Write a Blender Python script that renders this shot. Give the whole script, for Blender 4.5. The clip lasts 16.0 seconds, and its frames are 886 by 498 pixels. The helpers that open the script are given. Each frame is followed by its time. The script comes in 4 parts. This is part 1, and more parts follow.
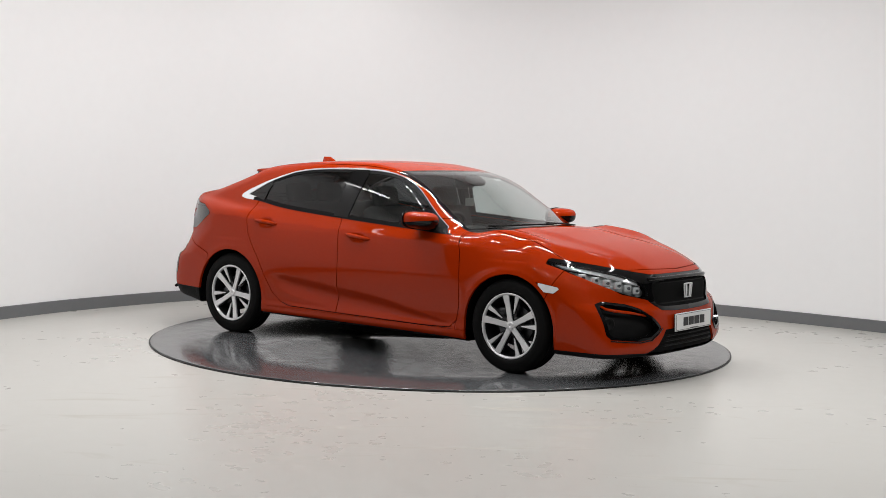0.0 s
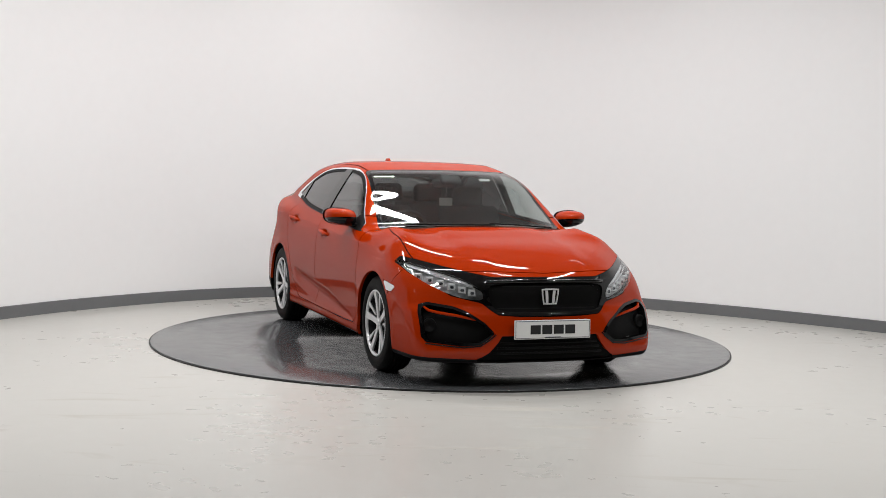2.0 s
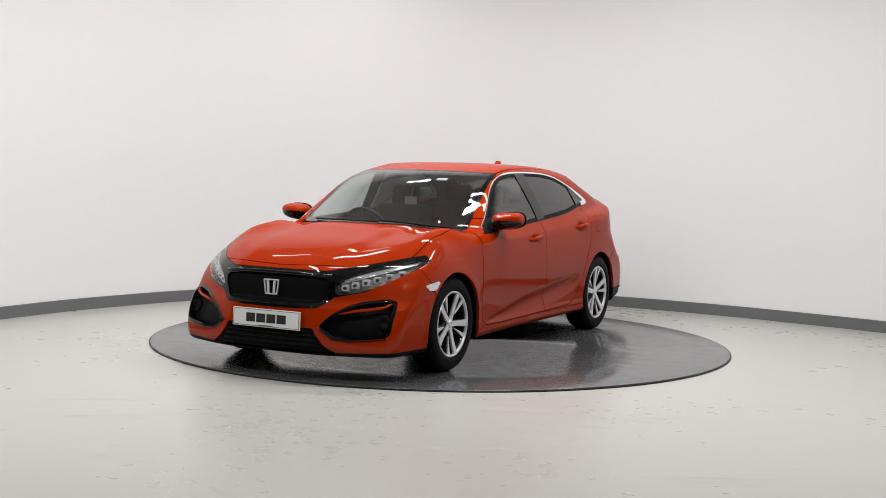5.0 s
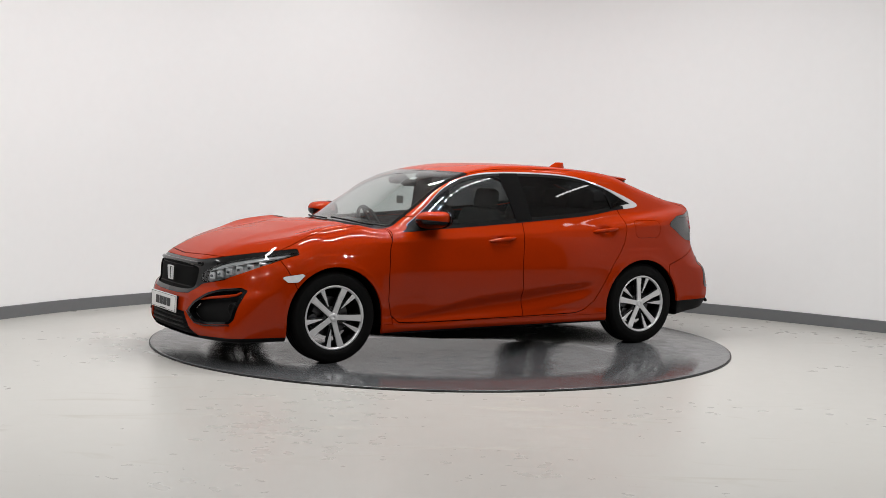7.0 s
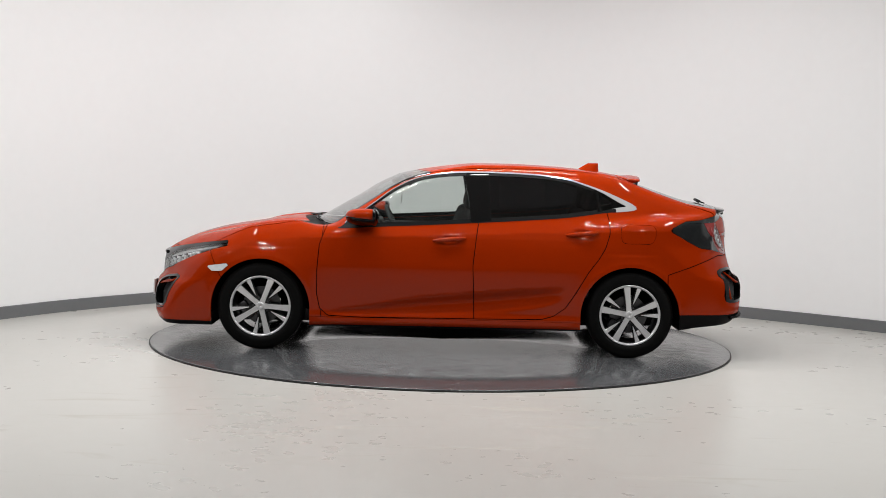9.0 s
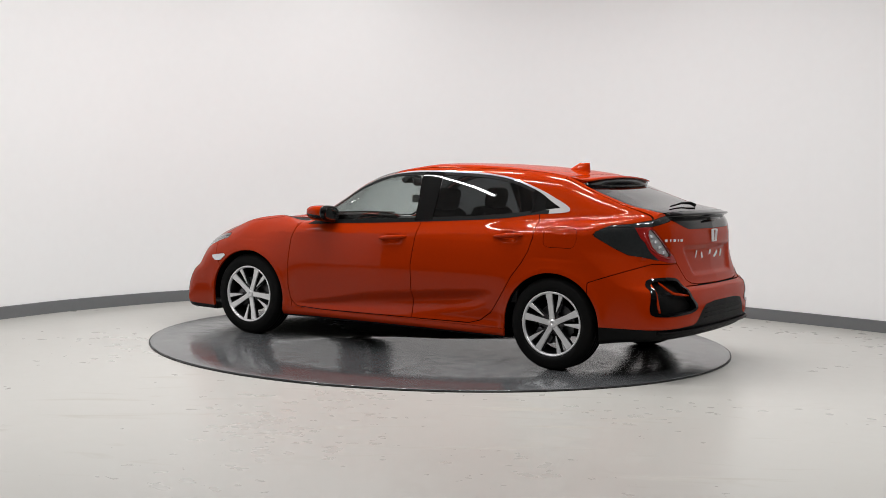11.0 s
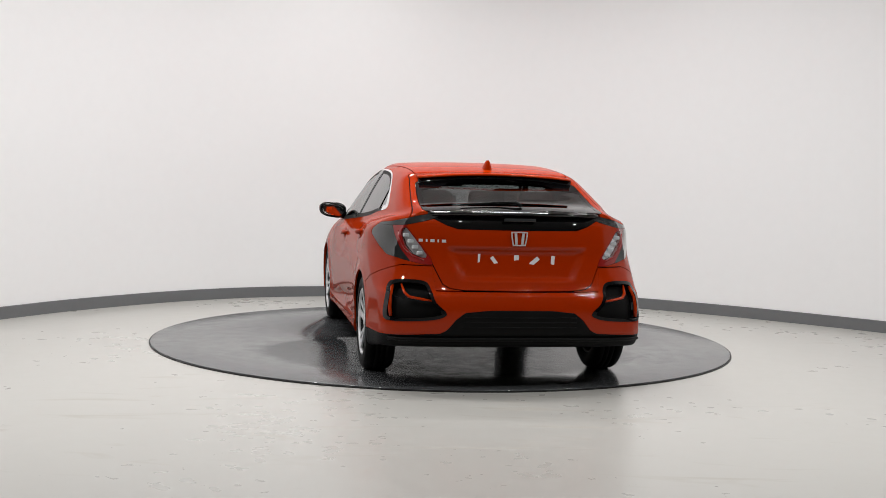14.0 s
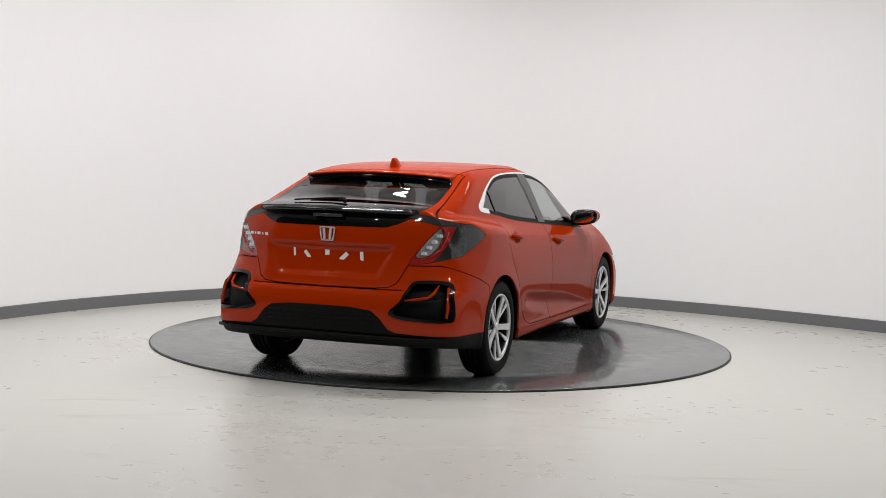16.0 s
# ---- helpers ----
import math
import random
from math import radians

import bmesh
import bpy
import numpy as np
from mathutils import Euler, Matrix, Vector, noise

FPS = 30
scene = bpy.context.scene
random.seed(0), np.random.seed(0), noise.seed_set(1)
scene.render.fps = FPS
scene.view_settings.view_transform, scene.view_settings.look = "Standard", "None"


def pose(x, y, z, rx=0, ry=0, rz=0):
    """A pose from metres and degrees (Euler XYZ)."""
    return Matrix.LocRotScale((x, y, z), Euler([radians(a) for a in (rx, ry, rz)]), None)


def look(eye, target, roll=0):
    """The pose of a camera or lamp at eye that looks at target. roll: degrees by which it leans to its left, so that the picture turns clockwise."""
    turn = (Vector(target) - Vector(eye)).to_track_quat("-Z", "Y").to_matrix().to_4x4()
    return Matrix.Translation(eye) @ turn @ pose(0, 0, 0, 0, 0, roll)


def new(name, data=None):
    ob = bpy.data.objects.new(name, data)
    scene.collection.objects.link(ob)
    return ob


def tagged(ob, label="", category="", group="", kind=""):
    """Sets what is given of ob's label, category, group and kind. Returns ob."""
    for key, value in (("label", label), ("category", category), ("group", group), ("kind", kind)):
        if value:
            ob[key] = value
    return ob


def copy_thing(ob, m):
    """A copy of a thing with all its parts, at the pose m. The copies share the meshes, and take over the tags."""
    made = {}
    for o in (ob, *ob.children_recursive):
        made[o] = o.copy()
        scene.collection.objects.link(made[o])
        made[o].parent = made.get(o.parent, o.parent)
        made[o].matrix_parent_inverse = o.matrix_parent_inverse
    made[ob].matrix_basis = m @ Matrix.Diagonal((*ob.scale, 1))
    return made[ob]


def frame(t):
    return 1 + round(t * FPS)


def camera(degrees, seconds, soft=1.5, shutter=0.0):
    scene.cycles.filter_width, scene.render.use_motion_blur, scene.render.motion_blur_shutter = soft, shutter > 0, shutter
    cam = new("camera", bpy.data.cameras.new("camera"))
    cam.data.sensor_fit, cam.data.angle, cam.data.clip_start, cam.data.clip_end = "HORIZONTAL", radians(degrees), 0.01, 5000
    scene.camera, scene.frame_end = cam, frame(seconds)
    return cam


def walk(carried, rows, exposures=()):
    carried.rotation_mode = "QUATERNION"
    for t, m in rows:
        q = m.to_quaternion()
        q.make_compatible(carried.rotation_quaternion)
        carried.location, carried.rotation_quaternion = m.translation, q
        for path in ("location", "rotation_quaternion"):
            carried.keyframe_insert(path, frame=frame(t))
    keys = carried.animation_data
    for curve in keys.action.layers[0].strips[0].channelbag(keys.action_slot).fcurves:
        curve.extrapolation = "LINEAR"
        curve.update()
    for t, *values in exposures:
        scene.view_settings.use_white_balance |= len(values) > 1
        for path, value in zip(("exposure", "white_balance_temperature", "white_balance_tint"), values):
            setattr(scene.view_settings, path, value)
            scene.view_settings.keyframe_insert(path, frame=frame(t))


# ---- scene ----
cam = camera(38.66, 16.0, soft=0.7)
EYE = Vector((0.0, -9.940, 1.401))
TILT = radians(3.959)
AIM = EYE + Vector((0.0003, math.cos(TILT), -math.sin(TILT)))
walk(cam, [(0.0, look(EYE, AIM, 1.445)), (16.0, look(EYE, AIM, 1.445))])

# turn of the table and of the car on it: seconds, degrees
TURN = [(0, -37.81), (0.5, -45.38), (1, -53.59), (1.5, -61.25), (2, -69.51), (2.5, -77.28), (3, -85.48), (3.5, -93.18), (4, -101.47), (4.2, -104.79), (6.3, -137.78), (6.5, -140.93), (7, -148.96), (7.5, -156.66), (8, -164.68), (8.5, -172.18), (9, -180.13), (11.3, -216.89), (11.5, -220.10), (12, -228.29), (12.5, -235.87), (13, -244.22), (13.5, -251.84), (14, -259.84), (14.5, -267.42), (15, -275.72), (15.5, -283.38), (16, -291.55)]
OFF_X, OFF_Y = -0.030, -0.089

# ---- light ----
scene.view_settings.exposure = 0.14
world = bpy.data.worlds.new("world")
scene.world = world
world.use_nodes = True
world.node_tree.nodes["Background"].inputs[0].default_value = (0.8, 0.85, 0.9, 1)
world.node_tree.nodes["Background"].inputs[1].default_value = 0.05

CEIL_Z = 4.0


def ceiling_lamp(x, y, sx, sy, watts, spread):
    data = bpy.data.lights.new("ceiling_panel_light", "AREA")
    data.shape, data.size, data.size_y, data.energy = "RECTANGLE", sx, sy, watts
    data.color, data.spread = (1.0, 0.995, 0.99), radians(spread)
    ob = new("ceiling_panel_light", data)
    ob.matrix_world = pose(x, y, CEIL_Z - 0.08)
    return ob


# tubes over the table, a row of small square downlights before it, short tubes by the wall
LAMPS = [(-0.8, 0.2, 1.2, 0.07, 36, 180), (0.8, 0.2, 1.2, 0.07, 36, 180), (-0.8, -1.2, 1.2, 0.07, 32, 180), (0.8, -1.2, 1.2, 0.07, 32, 180), (-2.2, -0.9, 0.07, 1.4, 24, 180), (2.2, -0.9, 0.07, 1.4, 23, 180),
         # after the first, this row is unseen fill, added to even out the wall
         (-0.8, 1.9, 0.5, 0.10, 12, 180), (-2.3, 1.4, 0.6, 0.07, 2, 180), (2.2, 1.4, 0.6, 0.07, 3, 180), (-4.0, 0.0, 0.07, 1.2, 3, 180), (4.0, 0.0, 0.07, 1.2, 3, 180),
         (-4.0, -4.0, 0.18, 0.18, 60, 180), (-2.0, -4.0, 0.14, 0.14, 26, 180), (0.0, -4.0, 0.12, 0.12, 12, 180), (2.0, -4.0, 0.14, 0.14, 26, 180), (4.0, -4.0, 0.18, 0.18, 60, 180)]
for row in LAMPS:
    ceiling_lamp(*row)

# ---- materials ----


def material(name, color, rough=0.5, metal=0.0, coat=0.0, grain=0.0, grain_scale=40.0, bump=0.0, bump_scale=200.0, rough_var=0.0, emit=0.0, spec=0.5):
    m = bpy.data.materials.new(name)
    m.use_nodes = True
    nt = m.node_tree
    b = nt.nodes["Principled BSDF"]
    b.inputs["Base Color"].default_value = (*color, 1)
    b.inputs["Roughness"].default_value = rough
    b.inputs["Metallic"].default_value = metal
    b.inputs["Coat Weight"].default_value = coat
    b.inputs["Coat Roughness"].default_value = 0.02
    b.inputs["Specular IOR Level"].default_value = spec
    if emit:
        b.inputs["Emission Color"].default_value = (*color, 1)
        b.inputs["Emission Strength"].default_value = emit
    tc = nt.nodes.new("ShaderNodeTexCoord")
    if grain or rough_var:
        n1 = nt.nodes.new("ShaderNodeTexNoise")
        n1.inputs["Scale"].default_value, n1.inputs["Detail"].default_value = grain_scale, 6
        n2 = nt.nodes.new("ShaderNodeTexNoise")
        n2.inputs["Scale"].default_value, n2.inputs["Detail"].default_value = grain_scale * 0.07, 4
        nt.links.new(tc.outputs["Object"], n1.inputs["Vector"])
        nt.links.new(tc.outputs["Object"], n2.inputs["Vector"])
        add = nt.nodes.new("ShaderNodeMath")
        add.operation = "ADD"
        nt.links.new(n1.outputs["Fac"], add.inputs[0])
        nt.links.new(n2.outputs["Fac"], add.inputs[1])
        if grain:
            ramp = nt.nodes.new("ShaderNodeMapRange")
            ramp.inputs["From Min"].default_value, ramp.inputs["From Max"].default_value = 0.6, 1.4
            ramp.inputs["To Min"].default_value, ramp.inputs["To Max"].default_value = 1 - grain, 1 + grain
            nt.links.new(add.outputs[0], ramp.inputs["Value"])
            mul = nt.nodes.new("ShaderNodeVectorMath")
            mul.operation = "SCALE"
            mul.inputs[0].default_value = color
            nt.links.new(ramp.outputs[0], mul.inputs["Scale"])
            nt.links.new(mul.outputs[0], b.inputs["Base Color"])
        if rough_var:
            rr = nt.nodes.new("ShaderNodeMapRange")
            rr.inputs["From Min"].default_value, rr.inputs["From Max"].default_value = 0.6, 1.4
            rr.inputs["To Min"].default_value, rr.inputs["To Max"].default_value = max(rough - rough_var, 0), rough + rough_var
            nt.links.new(add.outputs[0], rr.inputs["Value"])
            nt.links.new(rr.outputs[0], b.inputs["Roughness"])
    if bump:
        n3 = nt.nodes.new("ShaderNodeTexNoise")
        n3.inputs["Scale"].default_value, n3.inputs["Detail"].default_value = bump_scale, 3
        nt.links.new(tc.outputs["Object"], n3.inputs["Vector"])
        bp = nt.nodes.new("ShaderNodeBump")
        bp.inputs["Strength"].default_value, bp.inputs["Distance"].default_value = bump, 0.002
        nt.links.new(n3.outputs["Fac"], bp.inputs["Height"])
        nt.links.new(bp.outputs[0], b.inputs["Normal"])
    return m


def glass_material(name, tint, gloss=0.07):
    m = bpy.data.materials.new(name)
    m.use_nodes = True
    nt = m.node_tree
    nt.nodes.remove(nt.nodes["Principled BSDF"])
    out = nt.nodes["Material Output"]
    tr = nt.nodes.new("ShaderNodeBsdfTransparent")
    tr.inputs[0].default_value = (*tint, 1)
    gl = nt.nodes.new("ShaderNodeBsdfGlossy")
    gl.inputs["Roughness"].default_value = 0.01
    fr = nt.nodes.new("ShaderNodeLayerWeight")
    fr.inputs["Blend"].default_value = 0.5
    pw = nt.nodes.new("ShaderNodeMath")
    pw.operation = "POWER"
    pw.inputs[1].default_value = 3.8
    nt.links.new(fr.outputs["Facing"], pw.inputs[0])
    ma = nt.nodes.new("ShaderNodeMath")
    ma.operation = "MULTIPLY_ADD"
    ma.inputs[1].default_value, ma.inputs[2].default_value = 0.90, gloss
    nt.links.new(pw.outputs[0], ma.inputs[0])
    mix = nt.nodes.new("ShaderNodeMixShader")
    nt.links.new(ma.outputs[0], mix.inputs[0])
    nt.links.new(tr.outputs[0], mix.inputs[1])
    nt.links.new(gl.outputs[0], mix.inputs[2])
    nt.links.new(mix.outputs[0], out.inputs[0])
    return m


PAINT = material("orange_red_paint", (0.335, 0.0230, 0.0010), rough=0.4, spec=0.0, coat=0.46, grain=0.05, grain_scale=900)
BLACK_GLOSS = material("gloss_black_plastic", (0.003, 0.003, 0.0033), rough=0.035, spec=0.35, rough_var=0.01)
BLACK_MATT = material("matt_black_plastic", (0.0035, 0.0035, 0.0037), spec=0.12, rough=0.55, grain=0.25, grain_scale=300, bump=0.25, bump_scale=900)
VOID = material("dark_cavity", (0.003, 0.003, 0.003), spec=0.1, rough=0.8, grain=0.2)
RUBBER = material("tyre_rubber", (0.003, 0.003, 0.003), spec=0.12, rough=0.6, grain=0.3, grain_scale=120, bump=0.3, bump_scale=500)
ALLOY = material("machined_alloy", (0.80, 0.80, 0.81), rough=0.30, metal=0.5, rough_var=0.02, grain_scale=6)
ALLOY_DARK = material("dark_painted_alloy", (0.012, 0.012, 0.013), rough=0.3, metal=0.3, coat=0.3, grain=0.1)
STEEL = material("brake_steel", (0.10, 0.10, 0.105), rough=0.35, metal=1.0, grain=0.2, grain_scale=80)
CHROME = material("chrome", (0.90, 0.91, 0.92), rough=0.08, metal=0.65, rough_var=0.02)
GLASS = glass_material("clear_window_glass", (0.78, 0.83, 0.81))
SCREEN = glass_material("clear_windscreen_glass", (0.70, 0.76, 0.75), 0.16)
GLASS_TINT = glass_material("dark_tinted_glass", (0.07, 0.073, 0.077), 0.045)
GLASS_REAR = glass_material("grey_tinted_glass", (0.22, 0.23, 0.235))
LAMP_SILVER = material("silver_lamp_bowl", (0.62, 0.63, 0.64), rough=0.25, metal=0.0, coat=0.6, grain=0.25, grain_scale=90)
LENS = glass_material("clear_lamp_lens", (0.93, 0.95, 0.96))
LENS_SMOKE = glass_material("smoked_lamp_lens", (0.30, 0.31, 0.33))
REFLECTOR = material("lamp_reflector", (0.86, 0.87, 0.88), rough=0.18, metal=0.45, rough_var=0.08, grain_scale=60)
RED_PLASTIC = material("red_lamp_plastic", (0.26, 0.008, 0.006), rough=0.25, coat=0.5, grain=0.15)
WHITE_LENS = material("white_lamp_plastic", (0.72, 0.74, 0.76), rough=0.2, coat=0.5, grain=0.1)
PLATE_WHITE = material("plate_white", (0.78, 0.78, 0.77), rough=0.35, grain=0.03)
INK = material("black_print", (0.01, 0.01, 0.012), rough=0.5)
FABRIC = material("dark_seat_fabric", (0.011, 0.011, 0.012), rough=0.9, grain=0.3, grain_scale=150, bump=0.5, bump_scale=700)
TRIM = material("dark_cabin_plastic", (0.02, 0.02, 0.021), rough=0.6, grain=0.2, grain_scale=200)
LINING = material("grey_headlining", (0.35, 0.34, 0.32), rough=0.9, grain=0.08, grain_scale=200)
MIRROR = material("mirror_glass", (0.9, 0.9, 0.9), rough=0.01, metal=1.0)
WALL = material("white_wall_paint", (0.86, 0.86, 0.865), rough=0.65, grain=0.012, grain_scale=12, bump=0.06, bump_scale=300)
SKIRT = material("grey_skirting", (0.145, 0.15, 0.155), rough=0.5, grain=0.05, grain_scale=30)
# near-black colour stands in for an unlit hall in the car's reflections
DARK_SURROUND = material("near_black_surround", (0.018, 0.018, 0.02), rough=0.7, grain=0.1, grain_scale=8)
SMOKE = material("smoked_lamp_plastic", (0.022, 0.024, 0.025), rough=0.08, coat=0.3, grain=0.2, grain_scale=60)
CEILING = material("grey_ceiling", (0.48, 0.48, 0.48), rough=0.8, grain=0.02)
PLATE_STEEL = material("grey_turntable_sheet", (0.078, 0.081, 0.085), spec=0.9, rough=0.19, grain=0.16, grain_scale=9, rough_var=0.08, bump=0.004, bump_scale=30)
EDGE_BLACK = material("black_table_edge", (0.008, 0.008, 0.008), rough=0.5, grain=0.2)


def floor_material():
    m = material("cream_resin_floor", (0.505, 0.495, 0.465), rough=0.30, grain=0.02, grain_scale=9, rough_var=0.05, bump=0.02, bump_scale=25)
    nt = m.node_tree
    b = nt.nodes["Principled BSDF"]
    old = b.inputs["Base Color"].links[0].from_socket
    tc = nt.nodes.new("ShaderNodeTexCoord")
    mp = nt.nodes.new("ShaderNodeMapping")
    mp.inputs["Rotation"].default_value = (0, 0, radians(-24))
    mp.inputs["Scale"].default_value = (0.9, 3.4, 1)
    nt.links.new(tc.outputs["Object"], mp.inputs["Vector"])
    n = nt.nodes.new("ShaderNodeTexNoise")
    n.inputs["Scale"].default_value, n.inputs["Detail"].default_value, n.inputs["Distortion"].default_value = 1.7, 6, 0.8
    nt.links.new(mp.outputs[0], n.inputs["Vector"])
    ramp = nt.nodes.new("ShaderNodeMapRange")
    ramp.inputs["From Min"].default_value, ramp.inputs["From Max"].default_value = 0.65, 0.80
    sep = nt.nodes.new("ShaderNodeSeparateXYZ")
    nt.links.new(tc.outputs["Object"], sep.inputs[0])
    worn = None
    for axis, centre, half in (("X", -0.5, 3.0), ("Y", -3.2, 1.5)):
        off = nt.nodes.new("ShaderNodeMath")
        off.operation = "SUBTRACT"
        off.inputs[1].default_value = centre
        nt.links.new(sep.outputs[axis], off.inputs[0])
        dist = nt.nodes.new("ShaderNodeMath")
        dist.operation = "ABSOLUTE"
        nt.links.new(off.outputs[0], dist.inputs[0])
        fall = nt.nodes.new("ShaderNodeMapRange")
        fall.interpolation_type = "SMOOTHSTEP"
        fall.inputs["From Min"].default_value, fall.inputs["From Max"].default_value = half, half * 0.4
        nt.links.new(dist.outputs[0], fall.inputs["Value"])
        if worn is None:
            worn = fall.outputs[0]
        else:
            both_ = nt.nodes.new("ShaderNodeMath")
            both_.operation = "MULTIPLY"
            nt.links.new(worn, both_.inputs[0])
            nt.links.new(fall.outputs[0], both_.inputs[1])
            worn = both_.outputs[0]
    more = nt.nodes.new("ShaderNodeMath")
    more.operation = "MULTIPLY_ADD"
    more.inputs[1].default_value = 0.075
    nt.links.new(worn, more.inputs[0])
    nt.links.new(n.outputs["Fac"], more.inputs[2])
    nt.links.new(more.outputs[0], ramp.inputs["Value"])
    mix = nt.nodes.new("ShaderNodeMix")
    mix.data_type = "RGBA"
    mix.inputs["B"].default_value = (0.36, 0.32, 0.25, 1)
    fac = nt.nodes.new("ShaderNodeMath")
    fac.operation = "MULTIPLY"
    fac.inputs[1].default_value = 0.30
    nt.links.new(ramp.outputs[0], fac.inputs[0])
    nt.links.new(fac.outputs[0], mix.inputs["Factor"])
    nt.links.new(old, mix.inputs["A"])
    nt.links.new(mix.outputs["Result"], b.inputs["Base Color"])
    ro = b.inputs["Roughness"].links[0].from_socket
    ad = nt.nodes.new("ShaderNodeMath")
    ad.operation = "MULTIPLY_ADD"
    ad.inputs[1].default_value = 0.14
    nt.links.new(ramp.outputs[0], ad.inputs[0])
    nt.links.new(ro, ad.inputs[2])
    nt.links.new(ad.outputs[0], b.inputs["Roughness"])
    return m


FLOOR = floor_material()

# ---- mesh helpers ----


def part(name, bm, mat, parent=None, label="", smooth=True):
    me = bpy.data.meshes.new(name)
    bm.to_mesh(me)
    bm.free()
    me.materials.append(mat)
    if smooth:
        me.shade_smooth()
    ob = new(name, me)
    if parent:
        ob.parent = parent
    if label:
        ob["label"] = label
    return ob


def box(bm, cx, cy, cz, sx, sy, sz, bevel=0.0, m=None, segs=2):
    geo = bmesh.ops.create_cube(bm, size=1.0)
    bmesh.ops.scale(bm, vec=(sx, sy, sz), verts=geo["verts"])
    if bevel:
        edges = list({e for v in geo["verts"] for e in v.link_edges})
        out = bmesh.ops.bevel(bm, geom=edges, offset=bevel, segments=segs, affect="EDGES", profile=0.5)
        verts = list({v for f in out["faces"] for v in f.verts} | {v for v in geo["verts"] if v.is_valid})
    else:
        verts = geo["verts"]
    bmesh.ops.transform(bm, matrix=Matrix.Translation((cx, cy, cz)) @ (m or Matrix.Identity(4)), verts=verts)
    return verts


def spin_profile(bm, profile, segments=48, axis="y", closed=True):
    """A ring or disc turned from (radius, offset) pairs about an axis."""
    rings = []
    for i in range(segments):
        a = 2 * math.pi * i / segments
        c, s = math.cos(a), math.sin(a)
        ring = []
        for r, d in profile:
            ring.append(bm.verts.new((r * c, d, r * s) if axis == "y" else (r * c, r * s, d)))
        rings.append(ring)
    n = len(profile)
    for i in range(segments):
        a, b = rings[i], rings[(i + 1) % segments]
        for k in range(n if closed else n - 1):
            l = (k + 1) % n
            bm.faces.new((a[k], a[l], b[l], b[k]))
    bmesh.ops.recalc_face_normals(bm, faces=bm.faces[:])


def tube(bm, points, radius, segs=8, flat=1.0):
    """A rod along points; flat squashes it in z."""
    pts = [Vector(p) for p in points]
    rings = []
    for i, p in enumerate(pts):
        d = (pts[min(i + 1, len(pts) - 1)] - pts[max(i - 1, 0)]).normalized()
        u = d.cross(Vector((0, 0, 1)))
        u = u.normalized() if u.length > 1e-4 else Vector((0, 1, 0))
        v = u.cross(d).normalized()
        r = radius[i] if isinstance(radius, (list, tuple)) else radius
        rings.append([bm.verts.new(p + (u * math.cos(2 * math.pi * k / segs) + v * flat * math.sin(2 * math.pi * k / segs)) * r) for k in range(segs)])
    for a, b in zip(rings, rings[1:]):
        for k in range(segs):
            bm.faces.new((a[k], a[(k + 1) % segs], b[(k + 1) % segs], b[k]))
    bm.faces.new(rings[0][::-1])
    bm.faces.new(rings[-1])
    bmesh.ops.recalc_face_normals(bm, faces=bm.faces[:])


def prism(bm, outline, depth, m=None):
    """A flat outline in the xy plane, raised by depth along z, set at m."""
    m = m or Matrix.Identity(4)
    lo = [bm.verts.new(m @ Vector((x, y, 0))) for x, y in outline]
    hi = [bm.verts.new(m @ Vector((x, y, depth))) for x, y in outline]
    bm.faces.new(lo[::-1])
    bm.faces.new(hi)
    n = len(lo)
    for i in range(n):
        bm.faces.new((lo[i], lo[(i + 1) % n], hi[(i + 1) % n], hi[i]))
    bmesh.ops.recalc_face_normals(bm, faces=bm.faces[:])


def pchip(x, knots):
    """A smooth curve with no overshoot through (x, value) knots."""
    k = np.array(sorted(knots), float)
    xs, ys = k[:, 0], k[:, 1]
    h, d = np.diff(xs), np.diff(ys) / np.diff(xs)
    m = np.zeros(len(xs))
    for i in range(1, len(xs) - 1):
        if d[i - 1] * d[i] > 0:
            w1, w2 = 2 * h[i] + h[i - 1], h[i] + 2 * h[i - 1]
            m[i] = (w1 + w2) / (w1 / d[i - 1] + w2 / d[i])
    m[0], m[-1] = d[0], d[-1]
    x = np.asarray(x, float)
    i = np.clip(np.searchsorted(xs, x) - 1, 0, len(h) - 1)
    t = (x - xs[i]) / h[i]
    lo, hi = t < 0, t > 1
    tc = np.clip(t, 0, 1)
    v = ((1 + 2 * tc) * (1 - tc) ** 2 * ys[i] + tc * (1 - tc) ** 2 * h[i] * m[i] + tc * tc * (3 - 2 * tc) * ys[i + 1] + tc * tc * (tc - 1) * h[i] * m[i + 1])
    return v + np.where(lo, (x - xs[0]) * m[0], 0) + np.where(hi, (x - xs[-1]) * m[-1], 0)


# ---- room ----
FLOOR_Z = -0.014
# the wall's foot, in plan: a rounded bay behind the table that opens towards the camera
WALL_KNOTS = [(-7.2, -13.5), (-7.0, -9.0), (-6.3, -5.2), (-5.3, -2.4), (-4.35, -0.55), (-3.7, 0.6), (-3.4, 1.14), (-3.03, 1.66), (-2.62, 2.15), (-2.15, 2.56),
              (-1.62, 2.87), (-0.9, 3.1), (-0.1, 3.2), (0.6, 3.15), (1.2, 2.99), (1.82, 2.71), (2.33, 2.42), (2.81, 2.10), (3.26, 1.75), (3.67, 1.40), (4.1, 1.0), (5.2, -0.1), (6.5, -2.0), (7.3, -5.0), (7.6, -9.0), (7.6, -13.5)]


